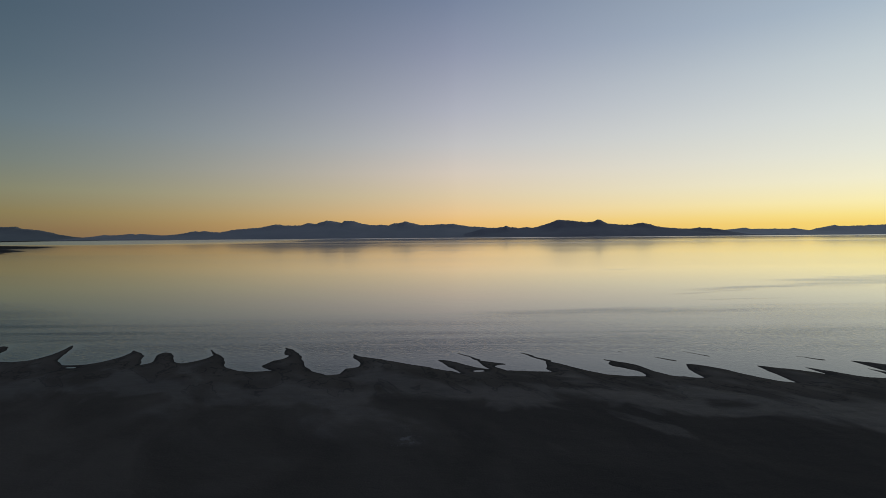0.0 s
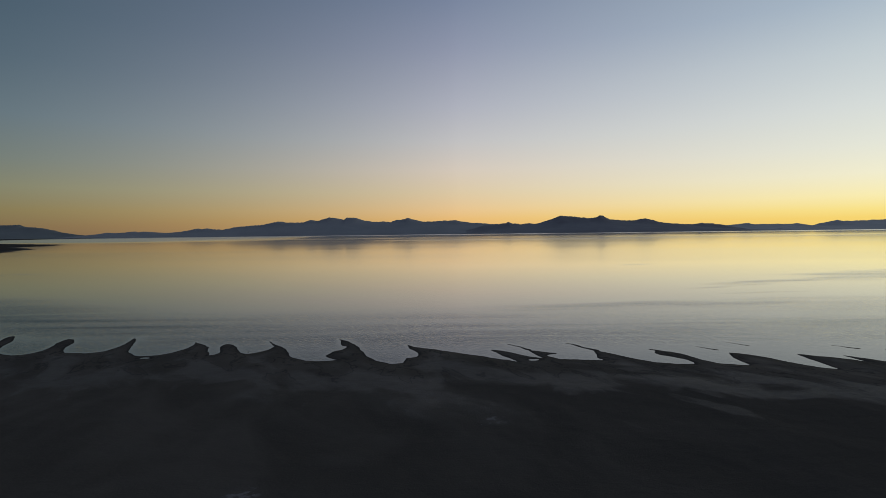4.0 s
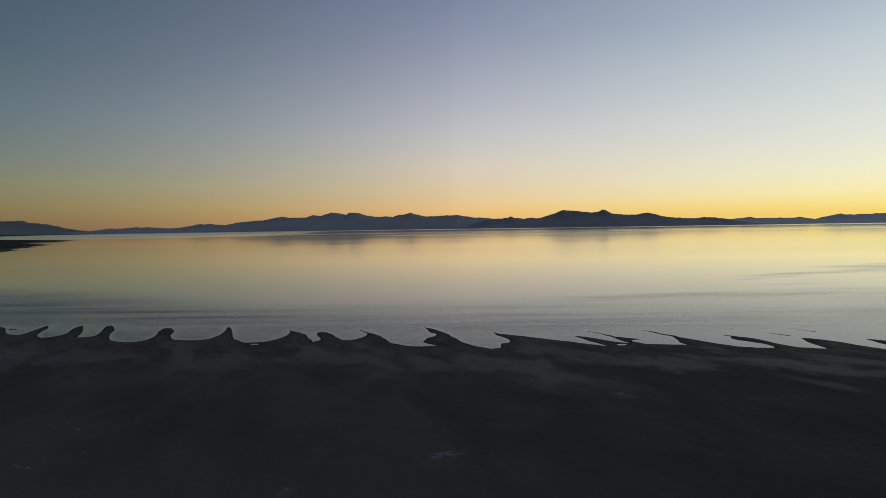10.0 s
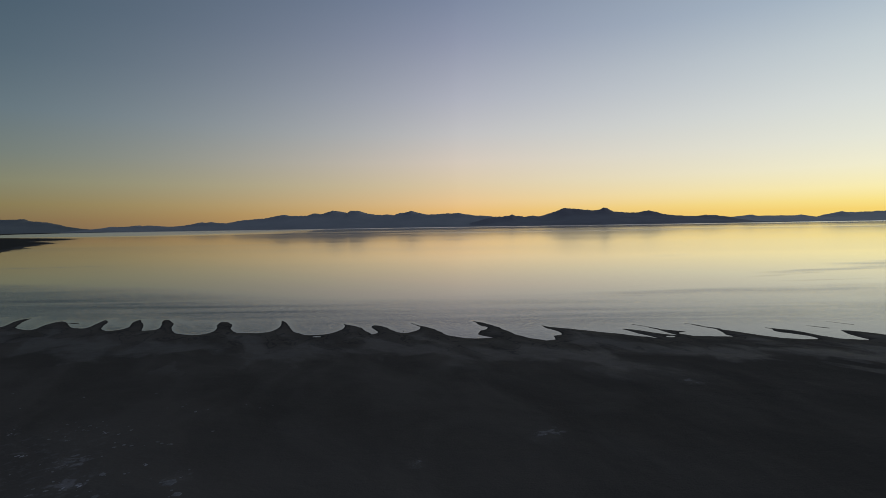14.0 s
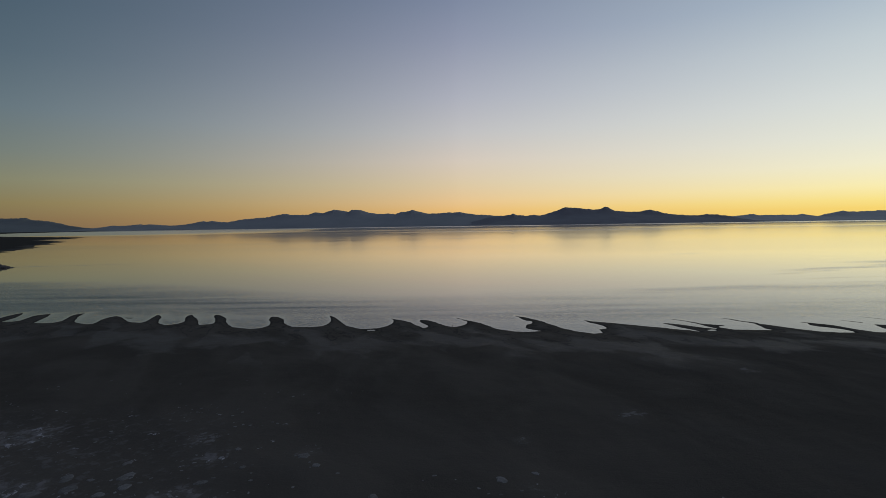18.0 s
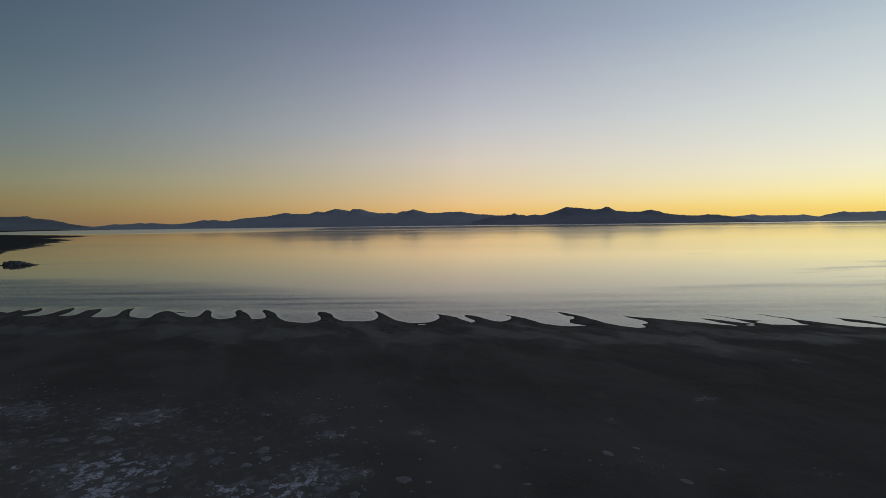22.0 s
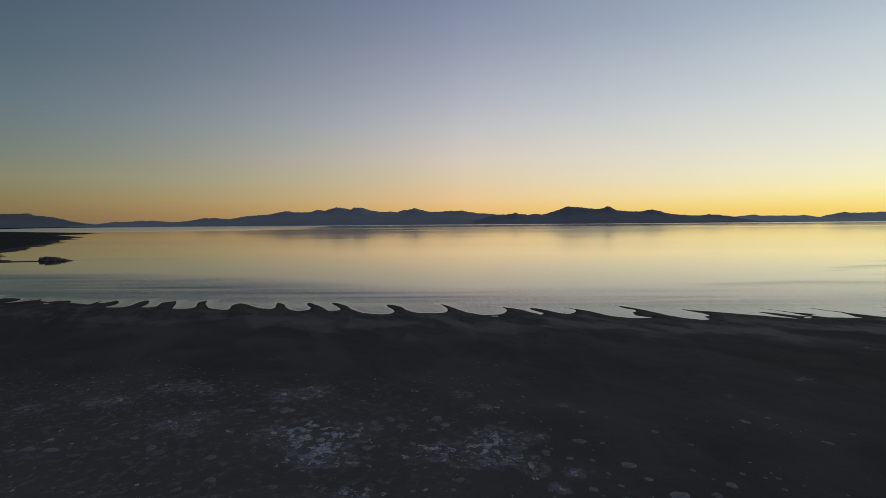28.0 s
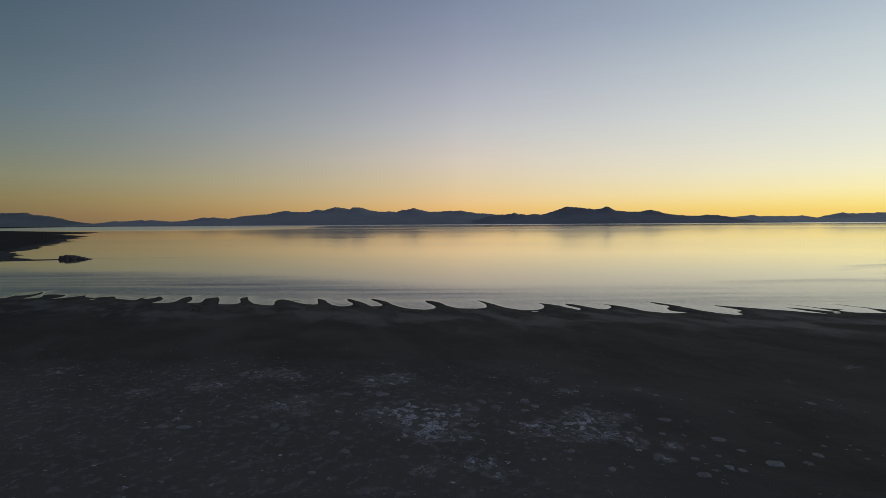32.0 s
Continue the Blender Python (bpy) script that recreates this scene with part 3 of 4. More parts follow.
salt_patch(-40.0, 7.1, 0.7, 0.90)
salt_patch(-40.1, 5.7, 0.5, 0.90)
salt_patch(-40.6, 10.6, 0.3, 0.50)
salt_patch(-40.7, 9.2, 0.8, 0.80)
salt_patch(-40.9, 7.7, 0.8, 0.95)
salt_patch(-41.1, 8.6, 0.6, 0.50)
salt_patch(-41.3, 10.2, 0.5, 0.50)
salt_patch(-41.9, 15.5, 1.1, 0.35)
salt_patch(-42.1, 9.0, 1.0, 0.75)
salt_patch(-43.4, 12.5, 0.8, 0.30)
salt_patch(-43.4, 14.7, 1.2, 0.30)
salt_patch(-44.1, 14.6, 0.9, 0.30)
salt_patch(-46.6, 8.9, 0.5, 0.60)
salt_patch(-47.2, 11.5, 0.6, 0.65)
salt_patch(-47.3, 10.4, 0.6, 0.55)
salt_patch(-48.3, 10.0, 0.7, 0.60)
salt_patch(-49.2, 15.6, 1.2, 0.35)
salt_patch(-50.4, 16.8, 0.8, 0.30)
salt_patch(-51.7, 16.7, 1.1, 0.40)
salt_patch(-53.4, 13.6, 1.2, 0.45)
salt_patch(-57.3, 12.4, 1.3, 0.35)
salt_patch(-65.3, 17.4, 1.1, 0.45)


def salt_cover(x, y):
    cover = np.zeros_like(x)
    for sx, sy, r, strength in SALT_PATCHES:
        cover = 1 - (1 - cover) * (1 - 0.92 * strength * np.exp(-((x - sx) ** 2 + (y - sy) ** 2) / (1.8 * r * r)))
    flat = 0.17 / (1 + np.exp(np.clip((x + 27) / 4.0, -50, 50))) / (1 + np.exp(np.clip((y - 21.0) / 1.5, -50, 50)))
    film = 0.07 / (1 + np.exp(np.clip((y - 13.0 - 0.12 * (x + 20)) / 1.2, -50, 50)))
    return np.maximum(cover, np.maximum(flat, film))


def tongues(x, y):
    """How far a place lies on the drier, firmer sand that runs back from each spit into the beach."""
    out = np.zeros_like(x)
    wx = x + 0.6 * fractal(x / 2.6, y / 2.2, 3, 121)
    for rx, ry, tx, ty, w in FINS:
        if w < 0.7:
            continue
        w = min(w, 2.4)
        ax, ay = tx - rx, ty - ry
        length = math.hypot(ax, ay)
        ax, ay = ax / length, ay / length
        back = -((wx - rx) * ax + (y - ry) * ay)
        across = (wx - rx) * ay - (y - ry) * ax - 0.045 * np.clip(back, 0, 20) ** 2
        half = 0.9 + 0.5 * w - 0.05 * np.clip(back, 0, 20)
        strength = np.clip((back + 3.0) / 3.0, 0, 1) * np.clip((11.0 - back) / 6.0, 0, 1)
        out = np.maximum(out, strength * np.exp(-(across / np.maximum(half, 0.3)) ** 2))
    return out


def lay_ground():
    xs = steps((-5200, -900, 8, 0.87), (-900, -420, 4, 1.0), (-420, -118, 1.6, 1.0), (-118, 38, 0.125, 1.0), (38, 5200, 0.4, 1.13))
    vs = steps((-2500, -50, 0.6, 0.8), (-50, -4, 0.4, 1.0), (-4, 16, 0.2, 1.0), (16, 120, 0.9, 1.0), (120, 520, 3.0, 1.004), (520, 1100, 7.0, 1.0), (1100, 4850, 20.0, 1.15))
    gx, gv = np.meshgrid(xs, vs)
    keep = 1 / (1 + np.exp((np.abs(gv) - 300) / 60.0))
    gy = gv + 40.0 + (beach_line(np.clip(gx, -140, 60)) - 40.0) * keep
    d = inland(gx, gy)
    dry = np.clip(d / 3.0, 0, 1)
    z = np.where(d > 0, 0.13 * (1 - np.exp(-np.maximum(d, 0) / 3.2)), -0.6 * (1 - np.exp(np.minimum(d, 0) / 14.0)))
    close = (gv > -60) & (gv < 30) & (gx > -130) & (gx < 45)
    relief = np.zeros_like(z)
    relief[close] = 0.035 * fractal(gx[close] / 4.0, gy[close] / 4.0, 4, 61) + 0.008 * fractal(gx[close] / 0.7, gy[close] / 0.7, 2, 71)
    firm = np.zeros_like(z)
    firm[close] = tongues(gx[close], gy[close])
    z = z + 0.03 * firm * np.clip(d, 0, 1) + relief * dry + 0.4 * np.clip((d - 60) / 200, 0, 1)
    ground = sheet("ground", xs, vs, gx, gy, z, SAND, {"shore": d, "salt": salt_cover(gx, gy), "firm": firm, "dark_ends": np.maximum(0.8 * np.clip((gx + 18) / 38.0, 0, 1), 0.7 * np.clip((-62 - gx) / 30.0, 0, 1) * np.clip((gy - 24) / 12.0, 0, 1)) * np.clip((d - 1) / 6.0, 0, 1), "dry": 0.52 * np.clip((21 - gy) / 12.0, 0, 1) * np.maximum(np.clip((-22 - gx) / 12.0, 0, 1), np.clip((4 - gx) / 16.0, 0, 1) * np.clip((gy - 6) / 7.0, 0, 1)), "mud": np.clip((gy - 95) / 20.0, 0, 1)})
    return tagged(ground, "dark damp sand flat with low leaning spits at the waterline", "beach", kind="structure")


CATSPAWS = [(66, 108.5, 20, 18, 2.2, 1.2), (90, 116.5, 20, 18, 5.0, 1.0), (102, 127, 16, 27, 4.5, 1.3), (47, 98, 24, 9, 0.8, 0.45), (47, 86.8, 8, 7, 0.7, 0.4),
            (30, 75, 10, 24, 3.0, 0.30), (12, 71, 15, 9, 1.4, 0.22), (52, 60, 3, 20, 3.0, 0.25), (51, 164.5, 18, 7, 1.2, 0.8), (-42, 400, -20, 9, 4, 0.4),
            (-131, 147, 12, 16, 0.9, 0.55)]


def lay_water():
    xs = steps((-5200, -420, 8, 0.87), (-420, -118, 3.0, 1.0), (-118, 38, 0.25, 1.0), (38, 5200, 0.5, 1.13))
    ys = steps((30, 72, 0.2, 1.0), (72, 4960, 0.6, 1.014))
    gx, gy = np.meshgrid(xs, ys)
    d = inland(gx, gy)
    off = np.maximum(gy - beach_line(np.clip(gx, -140, 60)), 0)
    # glassy at the very edge, a belt of ripples beyond the tips of the fins, dying away towards the open lake
    edge = np.clip((0.75 + d) / 0.45, 0, 1)
    rough_line = 1.4 * fractal(gx / 6.0, gy / 4.0, 3, 9)
    bound = np.interp(gx, (-120, -70, -30, 0, 30, 80), (48, 40, 29, 33, 45, 52)) + 3.0 * fractal(gx / 30.0, gy / 7.0, 3, 91)
    shoreward = np.clip((off + 0.5 * rough_line - 5.0) / 4.5, 0, 1)
    lakeward = np.clip((bound - off) / (np.interp(gx, (-60, -20, 15), (0.85, 0.7, 0.30)) * bound), 0, 1)
    zone = (0.30 + 0.70 * shoreward) * lakeward * lakeward * (3 - 2 * lakeward)
    wind = np.interp(gx, (-120, -60, -40, -18, 10, 60), (2.1, 1.6, 0.9, 0.42, 0.28, 0.22)) * zone
    # a smooth lee behind every fin, trailing off its tip
    lee = np.zeros_like(gx)
    shelf = (gy < 75) & (gx > -125) & (gx < 45)
    lx, ly = gx[shelf] + 0.25 * rough_line[shelf], gy[shelf]
    for rx, ry, tx, ty, w in FINS:
        ax, ay = tx + 0.5, ty + 0.3
        bx, by = rx + 0.8 * w + 0.7, ry + 0.8
        s = np.clip(((lx - ax) * (bx - ax) + (ly - ay) * (by - ay)) / ((bx - ax) ** 2 + (by - ay) ** 2), 0, 1)
        lee[shelf] = np.maximum(lee[shelf], np.exp(-((lx - ax - s * (bx - ax)) / 0.85) ** 2 - ((ly - ay - s * (by - ay)) / 1.0) ** 2))
    calm = np.maximum(np.maximum(edge, 0.85 * lee), 1 - wind)
    # catspaws: (middle x, y, heading of its length, half length, half width, strength)
    gust = np.zeros_like(gx)
    for cx, cy, heading, length, width, strength in CATSPAWS:
        c, n = math.cos(radians(heading)), math.sin(radians(heading))
        along, across = (gx - cx) * c + (gy - cy) * n, (gy - cy) * c - (gx - cx) * n
        across = across + 0.5 * width * fractal(gx / length * 3, gy / length * 3, 2, 83)
        gust = np.maximum(gust, strength * np.exp(-(across / width) ** 4 - (along / length) ** 4) * (0.8 + 0.4 * fractal(gx / 9.0, gy / 4.0, 3, 81)))
    calm = np.clip(calm - 1.25 * np.clip(gust, 0, 1.6), -1.3, 1)
    # sheltered water round the rock at the point
    calm = np.maximum(calm, 0.8 * np.exp(-((gx + 149) / 9.0) ** 2 - ((gy - 138.5) / 2.2) ** 2))
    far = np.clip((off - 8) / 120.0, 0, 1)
    tilt = 0.004 * np.clip(off / 25.0, 0, 1) * np.clip((500 - off) / 300.0, 0, 1)
    # the added coat that strengthens the sky's reflection thins out towards the bay
    bay = np.clip((-0.15 - (gx + 20) / (gy + 12)) / 0.45, 0, 1)
    tilt = tilt - 0.007 * bay * np.clip(off / 25.0, 0, 1) * np.clip((500 - off) / 300.0, 0, 1)
    # paler ruffled stretches far out: a broad one off the bay, streaks elsewhere
    drift = 0.5 + 0.5 * fractal(gx / 420.0, gy / 60.0, 3, 141)
    ruffle = np.clip((gy - 800 - 150 * drift) / 150.0, 0, 1) * np.clip((-150 - 0.12 * gy - gx) / 350.0, 0, 1)
    ruffle = np.maximum(ruffle, np.exp(-((gy - 790 - 60 * drift) / 70.0) ** 2) * np.clip(drift + 0.35, 0, 1) * np.clip((gx + 120) / 120.0, 0, 1))
    ruffle = np.maximum(ruffle, np.exp(-((gx + 5) / 32.0) ** 4 - ((gy - 396 + 0.1 * gx) / 9.0) ** 2))
    tilt = tilt - 0.065 * ruffle
    tilt = tilt - 0.022 * np.clip((gx + 130) / 200.0, 0, 1) * np.clip((gy - 200) / 150.0, 0, 1) * np.clip((1150 - gy) / 250.0, 0, 1)
    film = far * (1 - 0.95 * bay)
    # a breeze along the far shore
    strand = np.clip((gy - 2700) / 400.0, 0, 1)
    slick = np.maximum(np.exp(-((gy - 1900) / 420.0) ** 2), 0.6 * np.exp(-((gy - 620) / 160.0) ** 2))
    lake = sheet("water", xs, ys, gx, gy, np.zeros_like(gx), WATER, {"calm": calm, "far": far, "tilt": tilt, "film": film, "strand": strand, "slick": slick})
    return tagged(lake, "still lake water mirroring the yellow dusk sky, rippled offshore", "lake", kind="structure")


GROUND = lay_ground()
lay_water()


# ---- mountains across the lake ----
def mountain(name, label, y, depth, cuts, skyline, mat, seed):
    """A range: cuts are the saddles, with the kind of ridge that follows each; skyline its summits and dips."""
    x0, x1 = cuts[0][0], cuts[-1][0]
    base = tagged(new(name), label, "mountain", "mountains across the lake")
    base.location = (0, y, 0)
    px, height = zip(*skyline)
    whole = np.arange(x0, x1 + 4.0, 4.0)
    line = np.maximum(np.interp(whole, px, height), 0)
    foot = np.array([line[max(i - 45, 0):i + 46].min() for i in range(len(whole))])
    foot = np.array([foot[max(i - 45, 0):i + 46].mean() for i in range(len(whole))])
    for (left, kind), (right, _) in zip(cuts, cuts[1:]):
        xs, vs = np.linspace(left, right, int((right - left) / 4) + 1), np.linspace(-1, 1, 29)
        gx, gv = np.meshgrid(xs, vs)
        crest = np.maximum(np.interp(gx + 1.5 * fractal(gx / 40.0, gv * 2, 3, seed), px, height), 0)
        # crags along the crest
        crest = np.maximum(crest + (1.6 * fractal(gx / 45.0, gv * 0.8, 3, seed + 7) + 1.7 * value_noise(gx / 13.0, gv * 0.7, seed + 9)) * np.clip(crest / 60, 0.05, 1) * np.exp(-(gv / 0.25) ** 2), 0)
        ends = np.clip(np.minimum(gx - x0, x1 - gx) / 120.0, 0, 1)
        gully = 0.975 + 0.025 * fractal(gx / 80.0, gv * 1.5, 3, seed + 13)
        face = np.clip(1 - np.abs(gv), 0, 1) ** 0.8
        # below its crags the front runs down in broad smooth slopes
        low = np.interp(xs, whole, foot)
        broad = low[None, :] + (crest - low[None, :]) * np.exp(-(gv / 0.16) ** 2)
        z = broad * ends * face * np.where(np.abs(gv) < 0.05, 1.0, gully) - 1.0
        ob = sheet(kind, xs, vs, gx, gv * np.where(gv < 0, 2.6 * depth, depth), z, mat)
        ob.parent = base
    return base


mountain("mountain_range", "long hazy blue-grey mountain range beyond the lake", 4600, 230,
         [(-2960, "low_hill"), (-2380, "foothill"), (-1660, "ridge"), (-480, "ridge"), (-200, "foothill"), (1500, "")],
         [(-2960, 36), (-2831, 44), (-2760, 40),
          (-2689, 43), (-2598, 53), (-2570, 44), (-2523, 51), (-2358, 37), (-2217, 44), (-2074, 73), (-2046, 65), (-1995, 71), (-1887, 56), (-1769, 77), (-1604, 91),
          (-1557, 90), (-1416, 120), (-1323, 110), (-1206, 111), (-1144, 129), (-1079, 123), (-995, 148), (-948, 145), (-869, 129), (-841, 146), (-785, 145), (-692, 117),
          (-632, 107), (-529, 110), (-483, 105), (-436, 124), (-399, 120), (-352, 138), (-218, 103), (-111, 108), (37, 114), (167, 91), (480, 72), (1500, 40)], HAZY_ROCK, 101)
mountain("mountain_range", "dark slate-grey, less hazy mountain shoulder sloping down to a low gap", 4560, 230, [(-4700, "ridge"), (-3160, "foothill"), (-2700, "")],
         [(-4700, 60), (-4100, 107), (-3743, 115), (-3531, 117), (-3485, 100), (-3345, 87), (-3250, 71), (-3181, 51), (-3064, 31), (-2960, 22), (-2700, 3)], LESS_HAZY_ROCK, 107)
mountain("mountain_range", "hazy pale grey low mountain range beyond the lake", 4640, 220, [(1700, "foothill"), (2960, "ridge"), (5000, "")],
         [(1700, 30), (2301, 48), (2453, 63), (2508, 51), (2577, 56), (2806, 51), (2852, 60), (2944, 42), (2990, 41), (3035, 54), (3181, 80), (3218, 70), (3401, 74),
          (3620, 84), (3950, 88), (5000, 50)], HAZY_PALE_ROCK, 131)
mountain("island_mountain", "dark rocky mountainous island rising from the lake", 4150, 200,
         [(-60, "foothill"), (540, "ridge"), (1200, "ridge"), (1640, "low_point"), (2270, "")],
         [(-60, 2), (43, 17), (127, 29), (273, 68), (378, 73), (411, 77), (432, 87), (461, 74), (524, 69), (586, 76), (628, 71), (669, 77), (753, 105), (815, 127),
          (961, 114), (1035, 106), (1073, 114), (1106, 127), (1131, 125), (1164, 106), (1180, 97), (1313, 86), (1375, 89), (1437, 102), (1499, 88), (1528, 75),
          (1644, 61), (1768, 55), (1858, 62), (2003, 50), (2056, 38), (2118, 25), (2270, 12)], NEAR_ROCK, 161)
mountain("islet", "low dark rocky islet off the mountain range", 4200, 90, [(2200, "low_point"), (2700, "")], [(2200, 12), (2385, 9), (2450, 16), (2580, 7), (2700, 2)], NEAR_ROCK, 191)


# ---- the rock at the end of the point ----
def boulder_mesh(name, seed, sx, sy, sz):
    bm = bmesh.new()
    bmesh.ops.create_icosphere(bm, subdivisions=3, radius=1.0)
    for v in bm.verts:
        n = noise.fractal(v.co * 1.3 + Vector((seed * 3.1, 0, 0)), 0.8, 2.1, 4)
        r = noise.cell(v.co * 2.6 + Vector((0, seed * 2.7, 0)))
        v.co *= 1 + 0.22 * n + 0.16 * (r - 0.5)
        v.co = Vector((v.co.x * sx, v.co.y * sy, min(max(v.co.z, -0.35), 0.78 + 0.08 * n) * sz * 1.2))
    mesh = bpy.data.meshes.new(name)
    bm.to_mesh(mesh)
    bm.free()
    mesh.materials.append(BOULDER)
    return mesh


def rock_outcrop(x, y):
    base = tagged(new("rock_outcrop"), "low dark weathered rock outcrop at the end of a sand point", "rock")
    base.location, base.scale = (x, y, 0.0), (0.85, 0.85, 0.98)
    rng = random.Random(5)
    spots = [(-3.9, 0.0, 1.3, 1.4, 1.15), (-2.3, 0.3, 1.7, 1.6, 1.35), (-0.6, 0.0, 1.7, 1.5, 1.30), (0.9, -0.2, 1.6, 1.4, 1.05), (2.3, 0.1, 1.5, 1.2, 0.75),
             (3.6, 0.0, 1.5, 1.0, 0.42), (-1.6, -1.2, 1.2, 0.8, 0.7), (0.6, -1.3, 1.1, 0.7, 0.55), (-3.3, -1.0, 0.9, 0.8, 0.7), (4.9, 0.1, 1.2, 0.6, 0.2)]
    for i, (bx, by, sx, sy, sz) in enumerate(spots):
        ob = new("boulder", boulder_mesh("boulder", i + 1, sx, sy, sz))
        ob.parent = base
        tagged(ob, "angular grey-brown boulder with a flat worn top" if sz > 0.9 else "low dark wet boulder at the waterline")
        ob.location, ob.rotation_euler = (bx, by, 0.02), (0, 0, rng.uniform(-0.3, 0.3))
    return base


rock_outcrop(-148.3, 141.6)


# ---- a stick of driftwood standing in the shallows ----
def driftwood(x, y, z):
    bm = bmesh.new()
    rings = []
    for k in range(6):
        s = k / 5
        r = 0.035 * (1 - 0.5 * s)
        centre = Vector((-0.16 * s, 0.02 * math.sin(4 * s), 0.15 * s))
        rings.append([bm.verts.new(centre + Vector((r * math.cos(a), r * math.sin(a), 0))) for a in (i * math.tau / 7 for i in range(7))])
    for a, b in zip(rings, rings[1:]):
        for i in range(7):
            bm.faces.new((a[i], a[(i + 1) % 7], b[(i + 1) % 7], b[i]))
    bm.faces.new(rings[-1])
    bm.faces.new(rings[0][::-1])
    mesh = bpy.data.meshes.new("driftwood_stick")
    bm.to_mesh(mesh)
    bm.free()
    mesh.materials.append(WOOD)
    ob = new("driftwood_stick", mesh)
    ob.location = (x, y, z)
    return tagged(ob, "short dark stick of driftwood stuck in the shallows", "driftwood")


driftwood(-21.57, 44.7, -0.06)


# ---- salt plates on the dry flat ----
def plate_shape(rng):
    """Points and faces of one ragged, slightly domed plate of salt, about a metre across."""
    n = 11
    turn = rng.uniform(0, 6.28)
    verts, faces = [], []
    radii = [rng.uniform(0.34, 0.56) for _ in range(n)]
    for height, shrink in ((-0.04, 1.06), (0.022, 0.96), (0.045, 0.62)):
        for i in range(n):
            a = turn + i * math.tau / n
            r = radii[i] * shrink
            verts.append((r * math.cos(a), r * math.sin(a) * 0.8, height + rng.uniform(-0.006, 0.006)))
    verts.append((0, 0, 0.05))
    for ring in (0, n):
        for i in range(n):
            j = (i + 1) % n
            faces.append((ring + i, ring + j, ring + n + j, ring + n + i))
    faces += [(2 * n + i, 2 * n + (i + 1) % n, 3 * n) for i in range(n)]
    return verts, faces


FLAKES = []


def flake(x, y, wide, deep):
    """A single large plate of salt lying by itself."""
    FLAKES.append((x, y, 0.64 * wide, 0.72 * deep, 0.25 * math.sin(7 * x + 3 * y)))


flake(-15.6, 8.6, 0.46, 0.58)
flake(-21.6, 4.1, 0.36, 0.51)
flake(-21.9, 3.2, 0.38, 0.47)
flake(-22.8, 4.5, 0.46, 0.52)
flake(-23.6, 7.3, 0.52, 0.56)
flake(-23.7, 3.5, 0.78, 0.94)
flake(-24.6, 2.7, 0.68, 0.97)
flake(-24.6, 4.8, 0.46, 0.51)
flake(-25.9, 2.7, 1.18, 1.47)
flake(-26.6, 4.0, 0.54, 0.82)
flake(-26.9, 5.3, 1.14, 1.40)
flake(-27.4, 11.6, 0.62, 0.80)
flake(-27.4, 7.6, 0.36, 0.48)
flake(-27.5, 2.1, 0.54, 0.87)
flake(-27.8, 3.5, 0.40, 0.55)
flake(-27.9, 2.4, 0.58, 0.99)
flake(-28.0, 4.5, 0.34, 0.72)
flake(-28.2, 12.6, 1.08, 1.16)
flake(-28.3, 5.8, 0.40, 0.65)
flake(-28.4, 7.8, 1.16, 1.36)
flake(-28.6, 2.1, 0.50, 0.58)
flake(-28.9, 3.2, 0.52, 0.84)
flake(-29.2, 1.7, 0.90, 1.10)
flake(-29.2, 6.0, 0.50, 0.66)
flake(-30.1, 6.4, 0.50, 0.80)
flake(-30.1, 6.7, 0.68, 0.81)
flake(-30.5, 11.5, 0.52, 0.54)
flake(-31.0, 7.1, 0.68, 0.66)
flake(-31.8, 2.4, 0.42, 0.57)
flake(-32.6, 2.2, 0.60, 0.83)
flake(-33.3, 6.0, 0.40, 0.76)
flake(-33.3, 8.3, 0.66, 0.53)
flake(-34.1, 3.1, 0.44, 0.58)
flake(-34.5, 9.8, 0.90, 0.99)
flake(-34.9, 10.9, 0.82, 0.94)
flake(-35.0, 10.6, 0.72, 1.07)
flake(-35.1, 9.2, 0.76, 0.83)
flake(-35.6, 12.1, 0.54, 0.75)
flake(-35.6, 3.0, 0.44, 0.58)
flake(-35.7, 12.0, 0.48, 0.78)
flake(-35.9, 7.5, 0.54, 0.84)
flake(-36.2, 10.4, 0.50, 0.54)
flake(-36.6, 9.6, 1.18, 1.24)
flake(-37.2, 10.4, 0.58, 1.05)
flake(-37.3, 10.7, 0.82, 0.96)
flake(-37.8, 6.0, 0.70, 0.75)
flake(-37.8, 9.2, 1.26, 0.99)
flake(-37.9, 7.0, 0.86, 1.03)
flake(-40.9, 3.4, 0.64, 0.82)
flake(-42.7, 12.0, 0.76, 0.98)
flake(-42.8, 2.6, 0.52, 0.59)
flake(-43.0, 11.8, 0.74, 0.98)
flake(-43.1, 9.1, 1.26, 0.82)
flake(-43.5, 4.0, 0.74, 1.01)
flake(-44.4, 1.9, 0.58, 0.57)
flake(-44.4, 6.0, 0.80, 1.06)
flake(-44.9, 12.0, 1.42, 1.02)
flake(-45.2, 12.0, 0.88, 1.21)
flake(-46.9, 6.5, 1.02, 1.28)
flake(-47.5, 7.0, 0.84, 1.34)
flake(-47.9, 2.9, 0.46, 0.54)
flake(-49.2, 3.3, 0.40, 0.46)
flake(-49.3, 7.4, 0.74, 0.62)
flake(-50.4, 6.2, 0.70, 0.60)
flake(-50.9, 3.3, 0.46, 0.48)
flake(-51.8, 6.8, 1.26, 1.09)
flake(-52.9, 6.9, 1.06, 1.14)
flake(-53.6, 6.7, 0.74, 0.82)


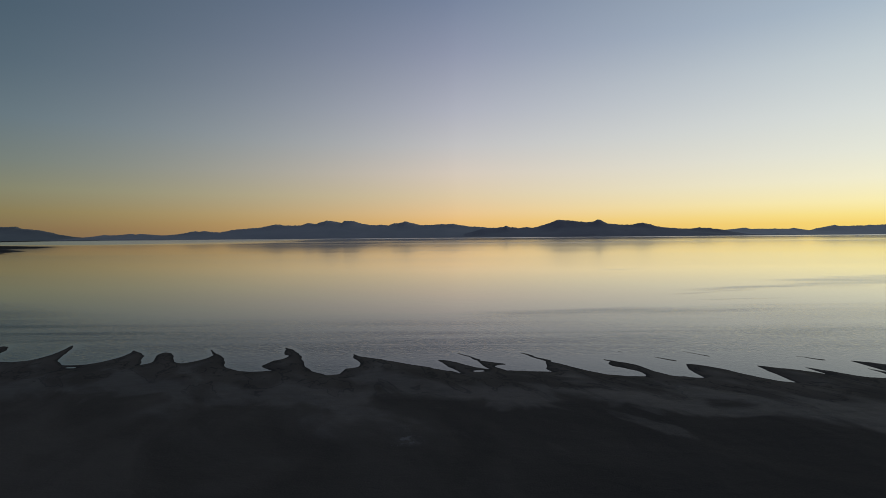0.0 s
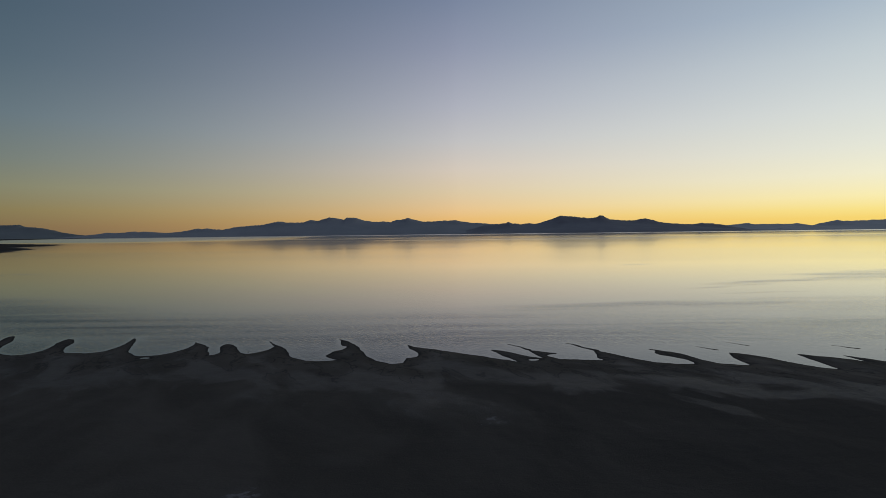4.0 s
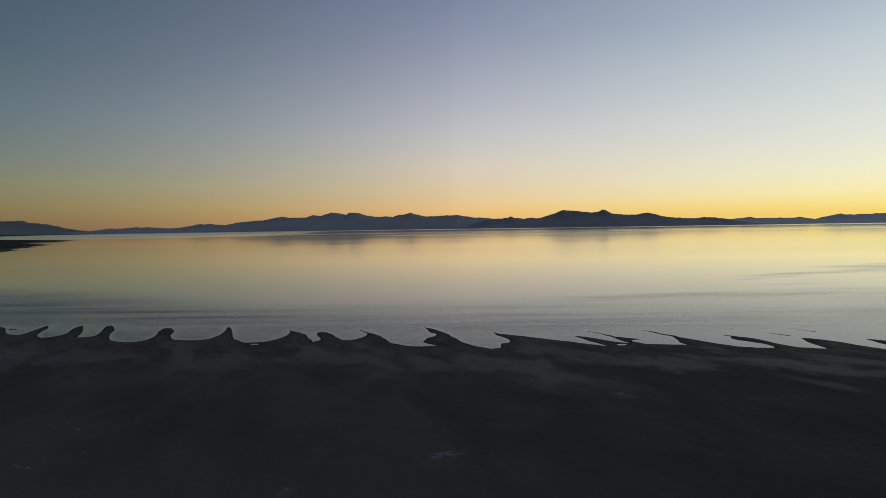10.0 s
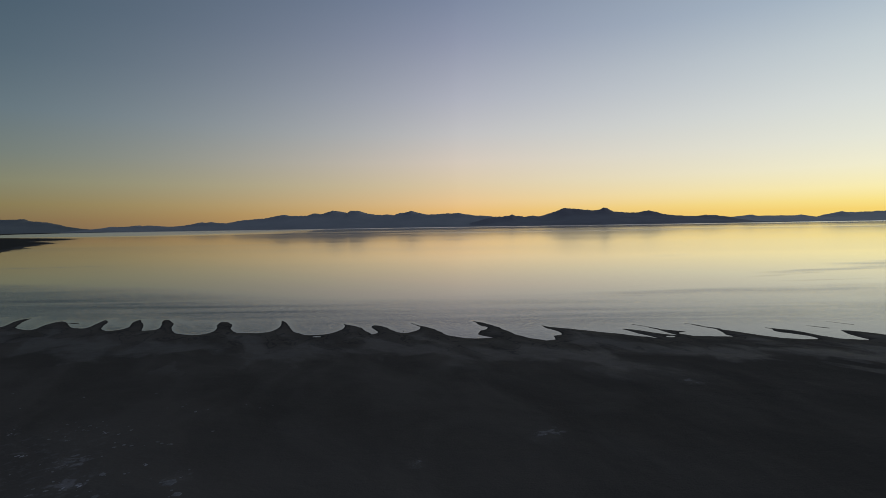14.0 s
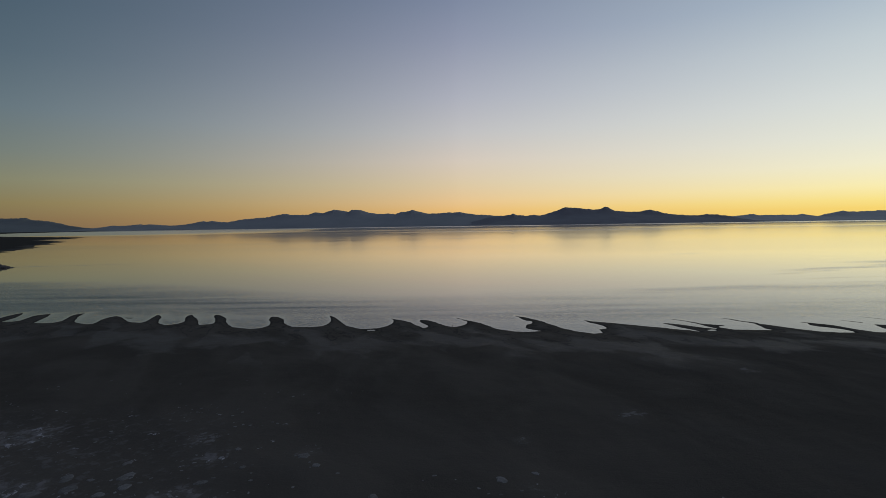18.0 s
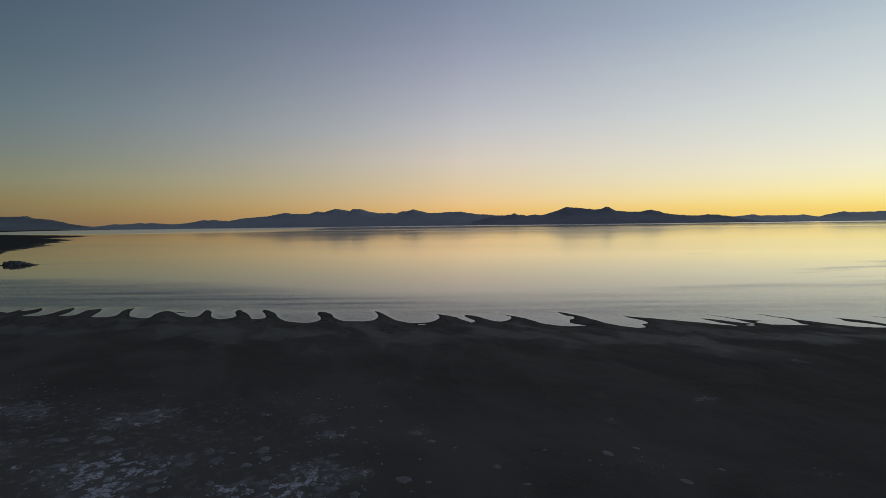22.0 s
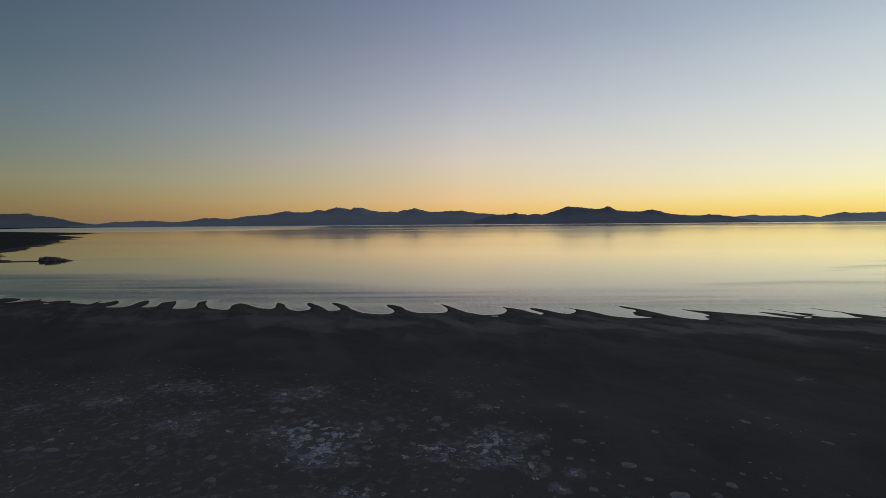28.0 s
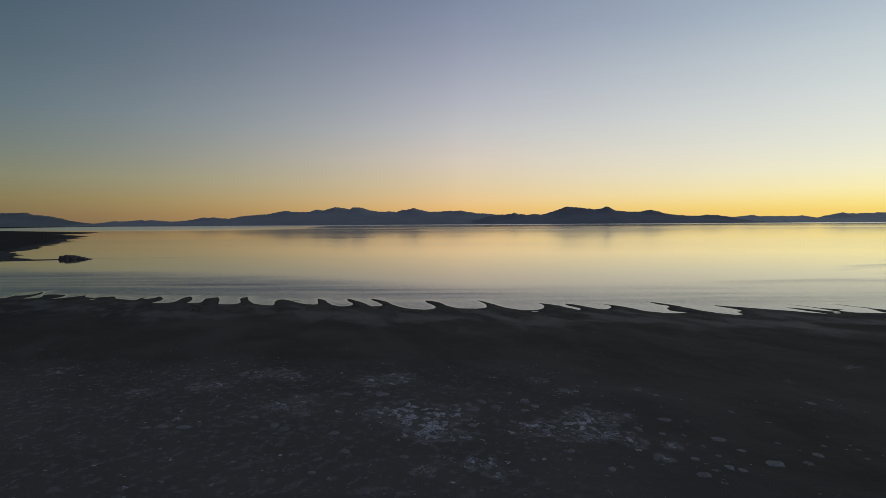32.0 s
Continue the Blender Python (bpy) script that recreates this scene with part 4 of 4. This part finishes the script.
def scatter_salt():
    rng = random.Random(17)
    shapes = [plate_shape(rng) for _ in range(9)]
    meshes = []
    for verts, faces in shapes:
        mesh = bpy.data.meshes.new("salt_plate")
        mesh.from_pydata(verts, [], faces)
        mesh.materials.append(SALT)
        meshes.append(mesh)
    # many trial places at once, thinned by how salty and how clumped the ground is there
    dice = np.random.RandomState(29)
    tx, ty = dice.uniform(-86, -2, 120000), dice.uniform(-4, 25, 120000)
    cover = salt_cover(tx, ty)
    clump = np.clip(0.45 + fractal(tx / 4.0, ty / 2.4, 3, 97), 0.04, 1.0)
    loose = np.where((tx < -27) | ((tx < -13) & (ty < 11)), 0.025, 0.0)
    chosen = np.flatnonzero(dice.uniform(0, 1, 120000) < clump * (0.4 * loose + 0.5 * np.clip(cover - 0.08, 0, 1) ** 1.3))[:7000]
    spots = list(FLAKES)
    for i in chosen:
        big = rng.uniform(0.1, 0.4) if rng.random() < 0.04 + 0.10 * cover[i] else 0.0
        size = rng.uniform(0.09, 0.22) + big
        spots.append((float(tx[i]), float(ty[i]), size, size, rng.uniform(0, 6.28)))
    tall = inland_height(np.array([s[0] for s in spots]), np.array([s[1] for s in spots]))
    order = sorted(range(len(spots)), key=lambda i: -spots[i][2])
    rest_verts, rest_faces = [], []
    for rank, i in enumerate(order):
        x, y, wide, deep, turn = spots[i]
        k = rank % len(shapes)
        thick = 0.7 * min(wide, 0.5)
        if rank < 300:
            ob = new("salt_plate", meshes[k])
            ob.parent = GROUND
            ob.matrix_basis = Matrix.LocRotScale((x, y, tall[i]), Euler((0, 0, turn)), (wide, deep, thick))
        else:
            start, c, s = len(rest_verts), math.cos(turn), math.sin(turn)
            rest_verts += [(x + c * wide * a - s * deep * b, y + s * wide * a + c * deep * b, tall[i] + thick * h) for a, b, h in shapes[k][0]]
            rest_faces += [tuple(start + v for v in f) for f in shapes[k][1]]
    crumbs = link("salt_flecks", rest_verts, rest_faces, SALT, GROUND, smooth=False)
    tagged(crumbs, "scattered whitish salt flecks on the sand", kind="stuff")


def inland_height(x, y):
    d = inland(x.copy(), y.copy())
    return 0.13 * (1 - np.exp(-np.maximum(d, 0) / 3.2)) + 0.035 * fractal(x / 4.0, y / 4.0, 4, 61) + 0.008 * fractal(x / 0.7, y / 0.7, 2, 71)


scatter_salt()
